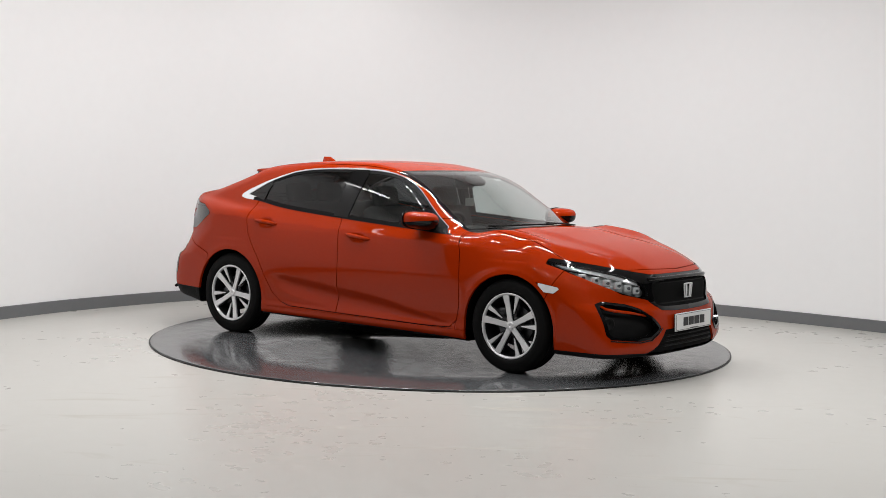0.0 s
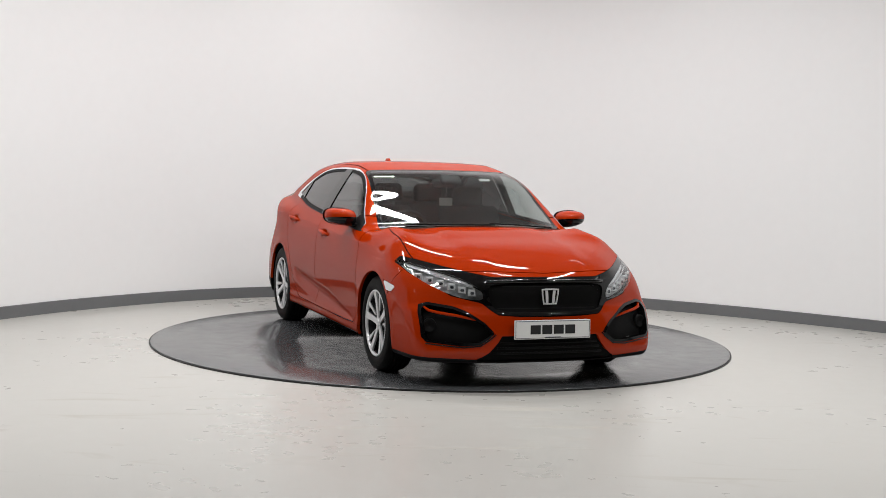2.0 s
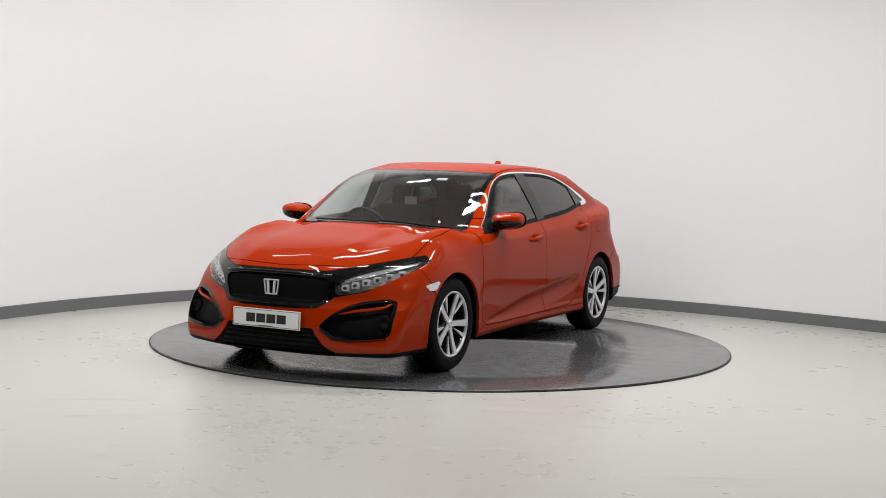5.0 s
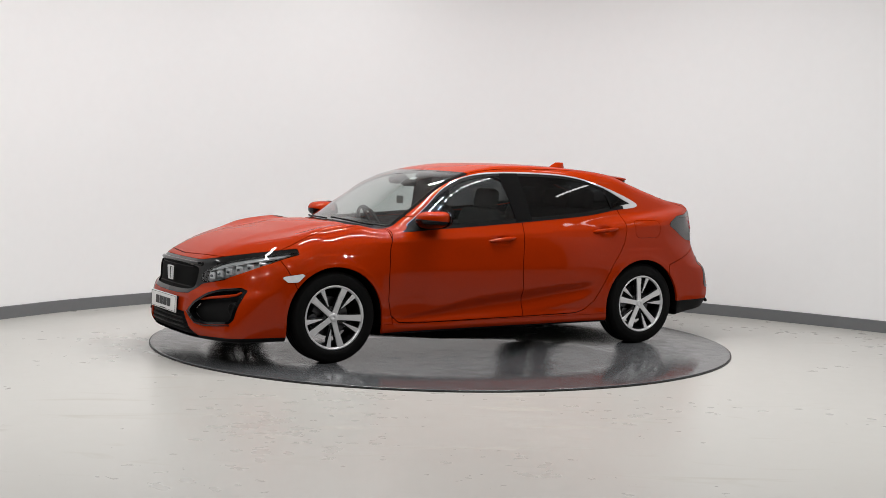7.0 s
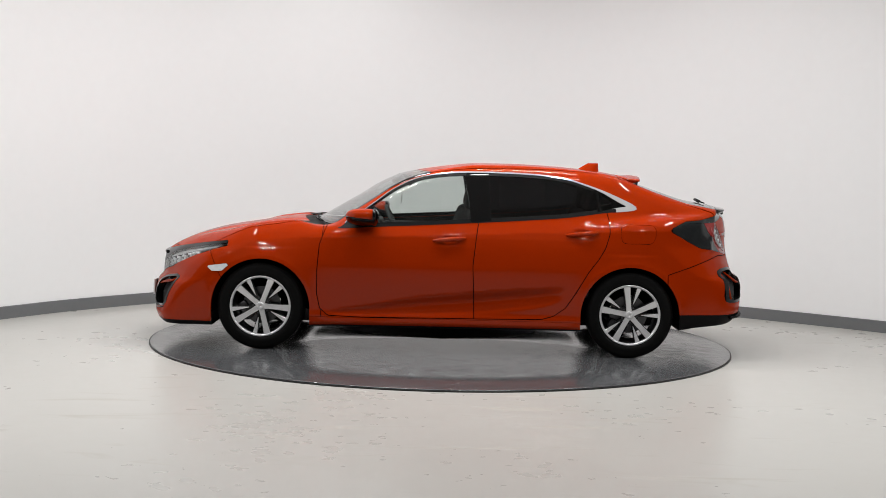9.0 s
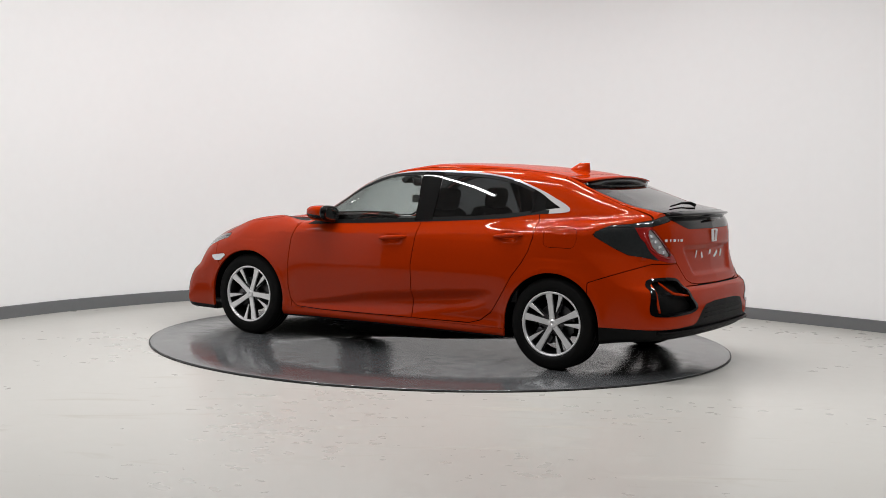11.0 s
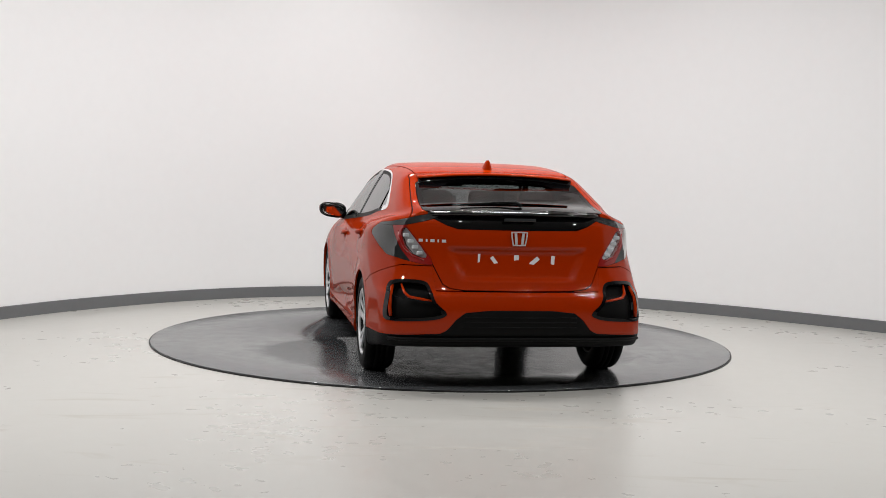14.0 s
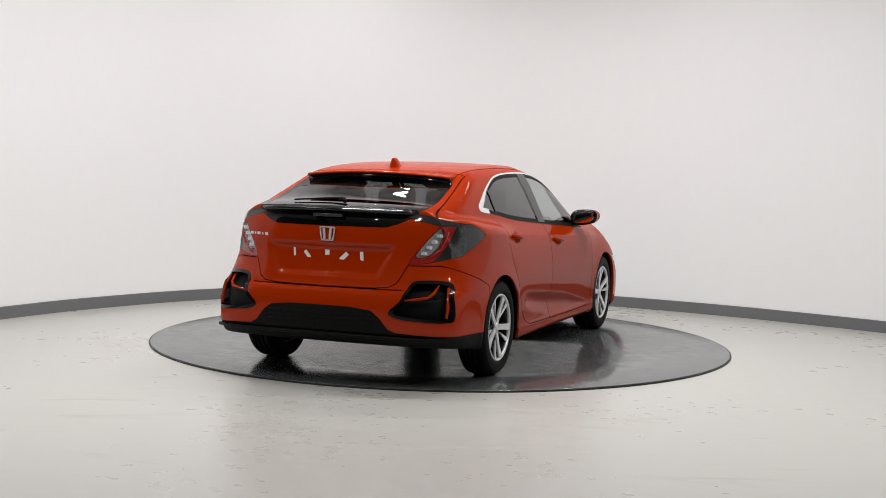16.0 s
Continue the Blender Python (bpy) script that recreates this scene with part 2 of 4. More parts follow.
def smooth_path(knots, step=6):
    out = []
    p = [Vector((*k, 0)) for k in knots]
    for i in range(len(p) - 1):
        a, b, c, d = p[max(i - 1, 0)], p[i], p[i + 1], p[min(i + 2, len(p) - 1)]
        for s in range(step):
            t = s / step
            out.append(0.5 * (2 * b + (c - a) * t + (2 * a - 5 * b + 4 * c - d) * t * t + (3 * b - a - 3 * c + d) * t ** 3))
    out.append(p[-1])
    return out


def wall_strip(name, path, z0, z1, inset, thick, mat, lip=0.0):
    """A band that follows the path, its inner face moved in by inset."""
    bm = bmesh.new()
    cols = []
    for i, p in enumerate(path):
        d = (path[min(i + 1, len(path) - 1)] - path[max(i - 1, 0)]).normalized()
        n = Vector((d.y, -d.x, 0))
        a, b = p + n * inset, p + n * (inset - thick)
        rim = p + n * (inset - lip)
        cols.append([bm.verts.new((a.x, a.y, z0)), bm.verts.new((a.x, a.y, z1 - lip)), bm.verts.new((rim.x, rim.y, z1)), bm.verts.new((b.x, b.y, z1)), bm.verts.new((b.x, b.y, z0))])
    for c, d in zip(cols, cols[1:]):
        for k in range(5):
            bm.faces.new((c[k], c[(k + 1) % 5], d[(k + 1) % 5], d[k]))
    bm.faces.new(cols[0])
    bm.faces.new(cols[-1][::-1])
    bmesh.ops.recalc_face_normals(bm, faces=bm.faces[:])
    ob = part(name, bm, mat)
    for poly in ob.data.polygons:
        poly.use_smooth = abs(poly.normal.z) < 0.3
    # no shading across the upper and lower edges
    for e in ob.data.edges:
        a, b = (ob.data.vertices[k].co for k in e.vertices)
        e.use_edge_sharp = abs(a.z - b.z) < 0.02
    return tagged(ob, kind="structure")


PATH = smooth_path(WALL_KNOTS)
# past the bay: unseen near-black walls, added so the car reflects a dark hall
BAY = [p for p in PATH if p.y > -3.0]
FIRST = PATH.index(BAY[0])
tagged(wall_strip("wall_dark_surround", PATH[:FIRST + 1], FLOOR_Z - 0.05, CEIL_Z, -0.01, 0.2, DARK_SURROUND), "unseen near-black wall before the bay, added for dark reflections", "wall")
tagged(wall_strip("wall_dark_surround", PATH[FIRST + len(BAY) - 1:], FLOOR_Z - 0.05, CEIL_Z, -0.01, 0.2, DARK_SURROUND), "unseen near-black wall before the bay, added for dark reflections", "wall")
tagged(wall_strip("wall_curved", BAY, FLOOR_Z - 0.05, CEIL_Z, 0.0, 0.2, WALL), "curved plain white painted studio wall round the turntable", "wall")
tagged(wall_strip("baseboard", BAY, FLOOR_Z, FLOOR_Z + 0.106, 0.015, 0.012, SKIRT, 0.004), "plain grey skirting along the foot of the white wall", "baseboard")
bm = bmesh.new()
box(bm, 0.2, -13.6, CEIL_Z / 2, 15.2, 0.2, CEIL_Z + 0.1)
tagged(part("wall_behind", bm, DARK_SURROUND, smooth=False), "unseen near-black wall added to close the studio", "wall", kind="structure")
bm = bmesh.new()
box(bm, 0.2, -5.0, FLOOR_Z - 0.05, 16.0, 18.0, 0.1)
tagged(part("floor", bm, FLOOR, smooth=False), "glossy cream resin floor with faint scuff marks", "floor", kind="structure")
bm = bmesh.new()
box(bm, 0.2, -5.0, CEIL_Z + 0.05, 16.0, 18.0, 0.1)
tagged(part("ceiling", bm, CEILING, smooth=False), "plain pale grey studio ceiling", "ceiling", kind="structure")

# turntable: a thin grey disc with a dark rim
turntable = new("turntable")
tagged(turntable, "round grey sheet-covered car turntable with black rim", "turntable")
bm = bmesh.new()
spin_profile(bm, [(0.0001, 0.0), (2.235, 0.0), (2.243, -0.002), (2.243, -0.006), (0.0001, -0.006)], 160, "z")
part("disc", bm, PLATE_STEEL, turntable, "scuffed satin grey sheet")
bm = bmesh.new()
spin_profile(bm, [(2.20, -0.0065), (2.252, -0.0065), (2.252, FLOOR_Z), (2.20, FLOOR_Z)], 160, "z")
part("rim", bm, EDGE_BLACK, turntable, "black rubber rim", smooth=False)

# ---- car body: one smooth shape, cut into its panels ----
# car space: x to the nose, y to the car's left, z up, origin on the ground midway between the axles
AXLE, HUB_Z = 1.3485, 0.316


def smax(a, b, r):
    h = np.maximum(r - np.abs(a - b), 0) / r
    return np.maximum(a, b) + h * h * r * 0.25


def smin(a, b, r):
    return -smax(-a, -b, r)


def bump_at(v, c, w):
    return np.exp(-((v - c) / w) ** 2)


def step_at(v, a, b):
    t = np.clip((v - a) / (b - a), 0, 1)
    return t * t * (3 - 2 * t)


def side_width(x, z):
    plan = pchip(x, [(-2.3, 0.80), (-2.0, 0.845), (-1.7, 0.885), (-1.35, 0.897), (-0.9, 0.893), (0, 0.888), (0.9, 0.892), (1.35, 0.893), (1.7, 0.880), (2.0, 0.84), (2.3, 0.78)])
    mid = pchip(z, [(0.10, -0.075), (0.17, -0.045), (0.225, -0.012), (0.26, -0.012), (0.30, -0.018), (0.36, -0.015), (0.42, -0.011), (0.48, -0.006), (0.55, -0.002), (0.62, 0.0), (0.70, -0.005), (0.78, -0.014), (0.84, -0.028), (0.90, -0.052), (0.97, -0.085), (1.1, -0.17)])
    # the scooped face low on the doors: its upper edge rises to the rear and ends in a point
    brink = pchip(x, [(-1.0, 0.535), (-0.79, 0.512), (-0.51, 0.490), (-0.25, 0.463), (0.25, 0.408), (0.52, 0.357), (0.85, 0.300), (1.0, 0.28)])
    tall = pchip(x, [(-1.0, 0.03), (-0.80, 0.07), (-0.55, 0.090), (-0.25, 0.095), (0.1, 0.090), (0.45, 0.070), (0.80, 0.035), (1.0, 0.03)])
    q = (brink - z) / tall
    scoop = 0.27 * tall * step_at(q, -0.05, 0.75) * (1 - step_at(q, 0.75, 1.9)) * step_at(x, -0.92, -0.70) * (1 - step_at(x, 0.70, 0.92))
    mid = mid - scoop
    front = pchip(z, [(0.10, -0.05), (0.2, -0.018), (0.3, -0.006), (0.5, 0.0), (0.62, -0.004), (0.70, -0.018), (0.78, -0.045), (0.86, -0.100), (1.1, -0.40)])
    rear = pchip(z, [(0.10, -0.03), (0.22, -0.012), (0.35, 0.0), (0.55, -0.003), (0.68, -0.008), (0.80, -0.012), (0.90, -0.020), (0.97, -0.036), (1.02, -0.070), (1.15, -0.22)])
    wf, wr = step_at(x, 0.75, 1.35), step_at(-x, 0.75, 1.45)
    w = plan + mid * (1 - wf) * (1 - wr) + front * wf + rear * wr
    # the crease along the shoulder
    crease = 0.83 + (0.9 - x) * 0.045
    w = w + 0.006 * np.exp(-np.abs(z - crease) / 0.035) * (1 - step_at(x, 1.0, 1.3))
    # cups behind the door handles
    for hx, hz in ((-0.02, 0.832), (-0.985, 0.893)):
        w = w - 0.020 * np.exp(-((x - hx) / 0.055) ** 4 - ((z - hz) / 0.030) ** 4)
    # flared arch lips
    for cx in (AXLE, -AXLE):
        r = np.hypot(x - cx, z - 0.31)
        w = w + 0.007 * np.exp(-np.maximum(r - 0.385, 0) / 0.03) * (z < 0.75)
    return w


def nose_x(y, z):
    ay = np.abs(y)
    c = pchip(z, [(0.10, 2.15), (0.17, 2.215), (0.24, 2.245), (0.34, 2.245), (0.46, 2.228), (0.52, 2.195), (0.60, 2.200), (0.66, 2.195), (0.71, 2.165), (0.76, 2.10), (0.9, 1.9)])
    drop = pchip(ay, [(0, 0), (0.3, 0.026), (0.5, 0.132), (0.65, 0.262), (0.75, 0.362), (0.82, 0.458), (0.87, 0.56), (0.92, 0.72)])
    k = pchip(z, [(0.1, 0.38), (0.3, 0.43), (0.45, 0.53), (0.60, 0.76), (0.70, 0.97), (0.8, 1.12), (0.9, 1.2)])
    return c - drop * k


def tail_x(y, z):
    ay = np.abs(y)
    c = pchip(z, [(0.10, -2.06), (0.2, -2.14), (0.29, -2.215), (0.36, -2.255), (0.50, -2.262), (0.585, -2.245), (0.615, -2.205), (0.66, -2.185), (0.80, -2.160), (0.93, -2.156), (1.02, -2.14), (1.12, -2.10)])
    drop = pchip(ay, [(0, 0), (0.3, 0.02), (0.5, 0.065), (0.65, 0.14), (0.75, 0.24), (0.82, 0.38), (0.87, 0.52), (0.92, 0.68)])
    k = pchip(z, [(0.1, 0.42), (0.35, 0.46), (0.55, 0.55), (0.75, 0.85), (0.85, 1.0), (1.1, 1.05)])
    half = 0.30 + (z - 0.66) * 0.5
    dent = (1 - step_at(ay, half, half + 0.06)) * step_at(z, 0.665, 0.70) * (1 - step_at(z, 0.835, 0.885))
    return c + drop * k + 0.024 * dent


def hood_z(x, y):
    ay = np.abs(y)
    c = pchip(x, [(-2.3, 1.08), (-1.9, 1.085), (-1.3, 1.035), (-0.5, 0.985), (0.3, 0.95), (0.9, 0.942), (1.1, 0.950), (1.2, 0.947), (1.3, 0.936), (1.5, 0.899), (1.7, 0.865), (1.9, 0.812), (2.05, 0.750), (2.13, 0.708), (2.22, 0.645)])
    w = step_at(x, 0.8, 1.2)
    crown = -0.03 * (ay / 0.75) ** 2 - 0.010 * w * step_at(ay, 0.30, 0.45) + 0.036 * w * bump_at(ay, 0.72, 0.14) * step_at(x, 0.9, 1.15) * (1 - step_at(x, 1.35, 1.75))
    return c + crown


def roof_z(x, y):
    ay = np.abs(y)
    s = x + 0.31 * ay ** 2 * step_at(x, -0.3, 0.3) - 0.13 * ay ** 2 * step_at(-x, 1.0, 1.6)
    c = pchip(s, [(-2.35, 0.98), (-2.2, 1.065), (-2.08, 1.105), (-1.99, 1.125), (-1.854, 1.148), (-1.65, 1.209), (-1.45, 1.276), (-1.25, 1.341), (-0.95, 1.376), (-0.70, 1.391), (-0.45, 1.397), (-0.2, 1.394), (0.0, 1.373), (0.2, 1.343), (0.35, 1.312), (0.5, 1.250), (0.7, 1.128), (0.9, 1.008), (1.05, 0.918), (1.2, 0.83)])
    return c - 0.045 * ay ** 2 - 0.06 * np.maximum(ay - 0.3, 0) ** 2


def cabin_width(x, z):
    base = pchip(x, [(-2.2, 0.66), (-1.9, 0.725), (-1.6, 0.775), (-1.2, 0.800), (-0.6, 0.812), (0.0, 0.812), (0.5, 0.808), (0.9, 0.79), (1.2, 0.75)])
    return base - pchip(np.maximum(z, 0.85), [(0.85, -0.03), (0.95, 0.0), (1.1, 0.072), (1.25, 0.155), (1.34, 0.215), (1.42, 0.28)])


def body_field(x, y, z):
    ay = np.abs(y)
    low = smax(ay - side_width(x, z), (z - hood_z(x, y)) * 0.95, 0.07)
    low = smax(low, (x - nose_x(y, z)) * 0.85, 0.07)
    low = smax(low, (tail_x(y, z) - x) * 0.85, 0.06)
    floor_z = pchip(x, [(-2.3, 0.27), (-1.9, 0.24), (-1.6, 0.20), (-0.9, 0.185), (0.9, 0.175), (1.7, 0.165), (2.3, 0.155)])
    low = smax(low, floor_z - z, 0.03)
    top = smax((ay - cabin_width(x, z)) * 0.87, (z - roof_z(x, y)) * 0.85, 0.065)
    top = np.maximum(top, 0.80 - z)
    top = np.maximum(top, (-2.09 + 0.25 * ay ** 2 - x))
    return smin(low, top, 0.035)


def net(field, lo, hi, h):
    """A closed mesh on field = 0, from crossings in a regular grid, with the field's own normals."""
    ax = [np.arange(a, b + h, h) for a, b in zip(lo, hi)]
    ax[1] = (np.arange(len(ax[1])) - (len(ax[1]) - 1) / 2) * h
    gx, gy, gz = np.meshgrid(*ax, indexing="ij")
    f = field(gx, gy, gz)
    n = np.array(f.shape)
    total, count = np.zeros((*(n - 1), 3)), np.zeros(n - 1)
    quads = []
    idx = -np.ones(n - 1, int)
    cross = []
    for a in range(3):
        s0, s1 = [slice(None)] * 3, [slice(None)] * 3
        s0[a], s1[a] = slice(0, -1), slice(1, None)
        f0, f1 = f[tuple(s0)], f[tuple(s1)]
        hit = (f0 < 0) != (f1 < 0)
        i = np.argwhere(hit)
        t = f0[hit] / (f0[hit] - f1[hit])
        p = np.stack([ax[k][i[:, k]] for k in range(3)], 1)
        p[:, a] += t * h
        b, c = (a + 1) % 3, (a + 2) % 3
        for db in (0, 1):
            for dc in (0, 1):
                j = i.copy()
                j[:, b] -= db
                j[:, c] -= dc
                np.add.at(total, tuple(j.T), p)
                np.add.at(count, tuple(j.T), 1)
        cross.append((i, b, c, f0[hit] < 0))
    cells = np.argwhere(count > 0)
    idx[tuple(cells.T)] = np.arange(len(cells))
    v = total[tuple(cells.T)] / count[tuple(cells.T)][:, None]
    for i, b, c, inside in cross:
        q = []
        for db, dc in ((1, 1), (0, 1), (0, 0), (1, 0)):
            j = i.copy()
            j[:, b] -= db
            j[:, c] -= dc
            q.append(idx[tuple(j.T)])
        q = np.stack(q, 1)
        q[~inside] = q[~inside][:, ::-1]
        quads.append(q)
    quads = np.concatenate(quads)
    for _ in range(4):
        g, fv = slope(field, v)
        g2 = np.maximum((g * g).sum(1), 0.05)
        v = v - np.clip(fv / g2, -h, h)[:, None] * g
    g, _ = slope(field, v)
    g = g / np.linalg.norm(g, axis=1)[:, None]
    tris = np.concatenate([quads[:, [0, 1, 2]], quads[:, [0, 2, 3]]])
    return v, g, tris


def slope(field, v, e=0.002):
    fv = field(v[:, 0], v[:, 1], v[:, 2])
    g = np.stack([(field(*(v + d).T) - field(*(v - d).T)) / (2 * e) for d in np.eye(3) * e], 1)
    return g, fv


def keep(mesh, d):
    """The part of a mesh on which d < 0, cut exactly along d = 0."""
    v, g, tris = mesh
    ins = d < 0
    k = ins[tris].sum(1)
    out = [tris[k == 3]]
    verts, norms, cache = [], [], {}
    base = len(v)

    def mid(a, b):
        key = (a, b) if a < b else (b, a)
        if key not in cache:
            t = d[key[0]] / (d[key[0]] - d[key[1]])
            cache[key] = base + len(verts)
            verts.append(v[key[0]] * (1 - t) + v[key[1]] * t)
            nn = g[key[0]] * (1 - t) + g[key[1]] * t
            norms.append(nn / np.linalg.norm(nn))
        return cache[key]

    more = []
    for tri in tris[(k == 1) | (k == 2)].tolist():
        i = [ins[j] for j in tri]
        if sum(i) == 1:
            a = i.index(True)
            p, q, r = tri[a], tri[(a + 1) % 3], tri[(a + 2) % 3]
            more.append((p, mid(p, q), mid(p, r)))
        else:
            a = i.index(False)
            p, q, r = tri[a], tri[(a + 1) % 3], tri[(a + 2) % 3]
            x, y = mid(p, q), mid(p, r)
            more += [(x, q, r), (x, r, y)]
    if more:
        out.append(np.array(more))
    if verts:
        v, g = np.concatenate([v, verts]), np.concatenate([g, norms])
    tris = np.concatenate(out)
    used = np.unique(tris)
    remap = np.zeros(len(v), int)
    remap[used] = np.arange(len(used))
    return v[used], g[used], remap[tris]


def outline(u, w, pts):
    """Signed distance of (u, w) from a closed outline, negative inside."""
    p = np.array(pts, float)
    best, inside = np.full(u.shape, 1e9), np.zeros(u.shape, bool)
    for (ax, ay), (bx, by) in zip(p, np.roll(p, -1, 0)):
        ex, ey = bx - ax, by - ay
        t = np.clip(((u - ax) * ex + (w - ay) * ey) / (ex * ex + ey * ey + 1e-12), 0, 1)
        best = np.minimum(best, np.hypot(u - ax - t * ex, w - ay - t * ey))
        c = (ay > w) != (by > w)
        inside ^= c & (u < ax + (w - ay) * ex / (ey if abs(ey) > 1e-12 else 1e-12))
    return np.where(inside, -best, best)


def rounded(pts, step=5):
    """A closed outline smoothed through its points."""
    p = [Vector(q) for q in pts]
    n, out = len(p), []
    for i in range(n):
        a, b, c, d = p[i - 1], p[i], p[(i + 1) % n], p[(i + 2) % n]
        for s in range(step):
            t = s / step
            out.append(tuple(0.5 * (2 * b + (c - a) * t + (2 * a - 5 * b + 4 * c - d) * t * t + (3 * b - a - 3 * c + d) * t ** 3)))
    return out


GAP = 0.0032


def carve(mesh, field, gap=GAP):
    """Splits a mesh into what lies inside field < 0 and the rest, with a gap."""
    d = field(*mesh[0].T)
    return keep(mesh, d + gap), keep(mesh, gap - d)


def surface(name, mesh, mat, parent, label="", edge=0.006, lift=0.0):
    """A panel with an edge turned in by the given depth."""
    v, g, tris = mesh
    v = v + g * lift
    e = np.concatenate([tris[:, [0, 1]], tris[:, [1, 2]], tris[:, [2, 0]]])
    key = e.min(1) * (len(v) + 1) + e.max(1)
    uniq, first, num = np.unique(key, return_index=True, return_counts=True)
    rim = e[first[num == 1]]
    verts, norms, faces = [v], [g], [tris.tolist()]
    if edge and len(rim):
        a, b = v[rim[:, 0]], v[rim[:, 1]]
        ga, gb = g[rim[:, 0]], g[rim[:, 1]]
        side = np.cross(b - a, ga + gb)
        side /= np.linalg.norm(side, axis=1)[:, None] + 1e-12
        n, k = len(v), len(rim)
        verts += [a, b, b - gb * edge, a - ga * edge]
        norms += [side] * 4
        i = np.arange(k)
        faces.append(np.stack([n + i + k, n + i, n + i + 3 * k, n + i + 2 * k], 1).tolist())
    v, g = np.concatenate(verts), np.concatenate(norms)
    me = bpy.data.meshes.new(name)
    me.from_pydata(v.tolist(), [], [f for fs in faces for f in fs])
    me.materials.append(mat)
    me.shade_smooth()
    me.normals_split_custom_set_from_vertices(g.tolist())
    ob = new(name, me)
    ob.parent = parent
    if label:
        ob["label"] = label
    return ob


def join(a, b):
    return np.concatenate([a[0], b[0]]), np.concatenate([a[1], b[1]]), np.concatenate([a[2], b[2] + len(a[0])])


car = new("car")
tagged(car, "glossy orange-red five-door hatchback with silver alloy wheels on the turntable", "car")

BODY = net(body_field, (-2.40, -0.96, 0.06), (2.36, 0.96, 1.46), 0.0175)

# outlines in side view (x, z)
DLO = rounded([(0.86, 0.903), (0.458, 0.917), (-0.243, 0.961), (-0.824, 1.006), (-1.136, 1.050), (-1.395, 1.086), (-1.221, 1.185), (-1.006, 1.262), (-0.835, 1.305), (-0.60, 1.327), (-0.245, 1.333), (0.007, 1.322), (0.215, 1.287), (0.42, 1.196), (0.668, 1.030)])
FRONT_DOOR = [(0.875, 1.0), (0.885, 0.90), (0.925, 0.78), (0.938, 0.60), (0.938, 0.42), (0.915, 0.315), (0.855, 0.262), (0.6, 0.255), (-0.212, 0.262), (-0.205, 0.45), (-0.195, 0.65), (-0.215, 0.85), (-0.235, 1.0)]
REAR_DOOR = [(-0.235, 1.08), (-0.235, 1.0), (-0.215, 0.85), (-0.195, 0.65), (-0.205, 0.45), (-0.212, 0.262), (-0.70, 0.270), (-0.79, 0.295), (-0.877, 0.357), (-0.95, 0.47), (-1.035, 0.62), (-1.11, 0.72), (-1.155, 0.80), (-1.185, 0.90), (-1.185, 1.0), (-1.165, 1.08)]
# outlines in front view (|y|, z)
LAMP_F = rounded([(0.435, 0.548), (0.52, 0.555), (0.60, 0.578), (0.70, 0.625), (0.775, 0.680), (0.815, 0.735), (0.822, 0.764), (0.76, 0.752), (0.66, 0.722), (0.55, 0.682), (0.46, 0.630), (0.428, 0.585)])
BROW = [(-0.01, 0.692), (0.36, 0.692), (0.47, 0.712), (0.60, 0.742), (0.72, 0.772), (0.80, 0.790), (0.838, 0.785), (0.835, 0.755), (0.79, 0.690), (0.60, 0.568), (0.43, 0.530), (0.385, 0.490), (0.345, 0.462), (0.2, 0.452), (-0.01, 0.450)]
FOG_F = [(0.800, 0.465), (0.785, 0.510), (0.735, 0.527), (0.60, 0.508), (0.53, 0.482), (0.43, 0.415), (0.372, 0.352), (0.40, 0.318), (0.46, 0.278), (0.56, 0.270), (0.77, 0.290), (0.795, 0.32)]
INTAKE = [(-0.01, 0.335), (0.33, 0.335), (0.345, 0.30), (0.40, 0.235), (0.44, 0.205), (0.47, 0.190), (0.47, 0.10), (-0.01, 0.10)]
LAMP_R = [(0.845, 1.0), (0.76, 1.020), (0.62, 1.062), (0.50, 1.085), (0.46, 1.074), (0.55, 1.036), (0.69, 1.002), (0.66, 0.965), (0.60, 0.885), (0.545, 0.81), (0.525, 0.765), (0.575, 0.762), (0.70, 0.788), (0.79, 0.812), (0.825, 0.86), (0.86, 0.93)]
TAIL_BAR = [(-0.01, 0.985), (0.38, 0.987), (0.45, 1.010), (0.50, 1.035), (0.55, 1.060), (0.55, 1.20), (-0.01, 1.20)]
FOG_R = rounded([(0.825, 0.440), (0.815, 0.55), (0.785, 0.645), (0.72, 0.668), (0.60, 0.668), (0.555, 0.640), (0.525, 0.545), (0.455, 0.475), (0.52, 0.440), (0.66, 0.425), (0.79, 0.420)], 3)
DIFFUSER = [(-0.01, 0.500), (0.20, 0.498), (0.345, 0.483), (0.40, 0.440), (0.455, 0.372), (0.50, 0.352), (0.70, 0.338), (0.95, 0.325), (0.95, 0.05), (-0.01, 0.05)]
HATCH = [(-0.01, 0.612), (0.34, 0.615), (0.43, 0.625), (0.475, 0.650), (0.53, 0.765), (0.62, 0.90), (0.70, 1.0), (0.63, 1.10), (0.60, 1.20), (0.575, 1.28), (0.55, 1.45), (-0.01, 1.45)]


def arch(cx):
    def f(x, y, z):
        r = np.where(z > 0.305, np.hypot(x - cx, z - 0.305), np.abs(x - cx)) - 0.361
        return np.maximum(r, 0.50 - np.abs(y))
    return f


def in_side(pts, lo=0.4):
    return lambda x, y, z: np.maximum(outline(x, z, pts), lo - np.abs(y))


def in_front(pts, lo=1.5):
    return lambda x, y, z: np.maximum(outline(np.abs(y), z, pts), lo - x)


def in_rear(pts, hi=-1.45):
    return lambda x, y, z: np.maximum(outline(np.abs(y), z, pts), x - hi)


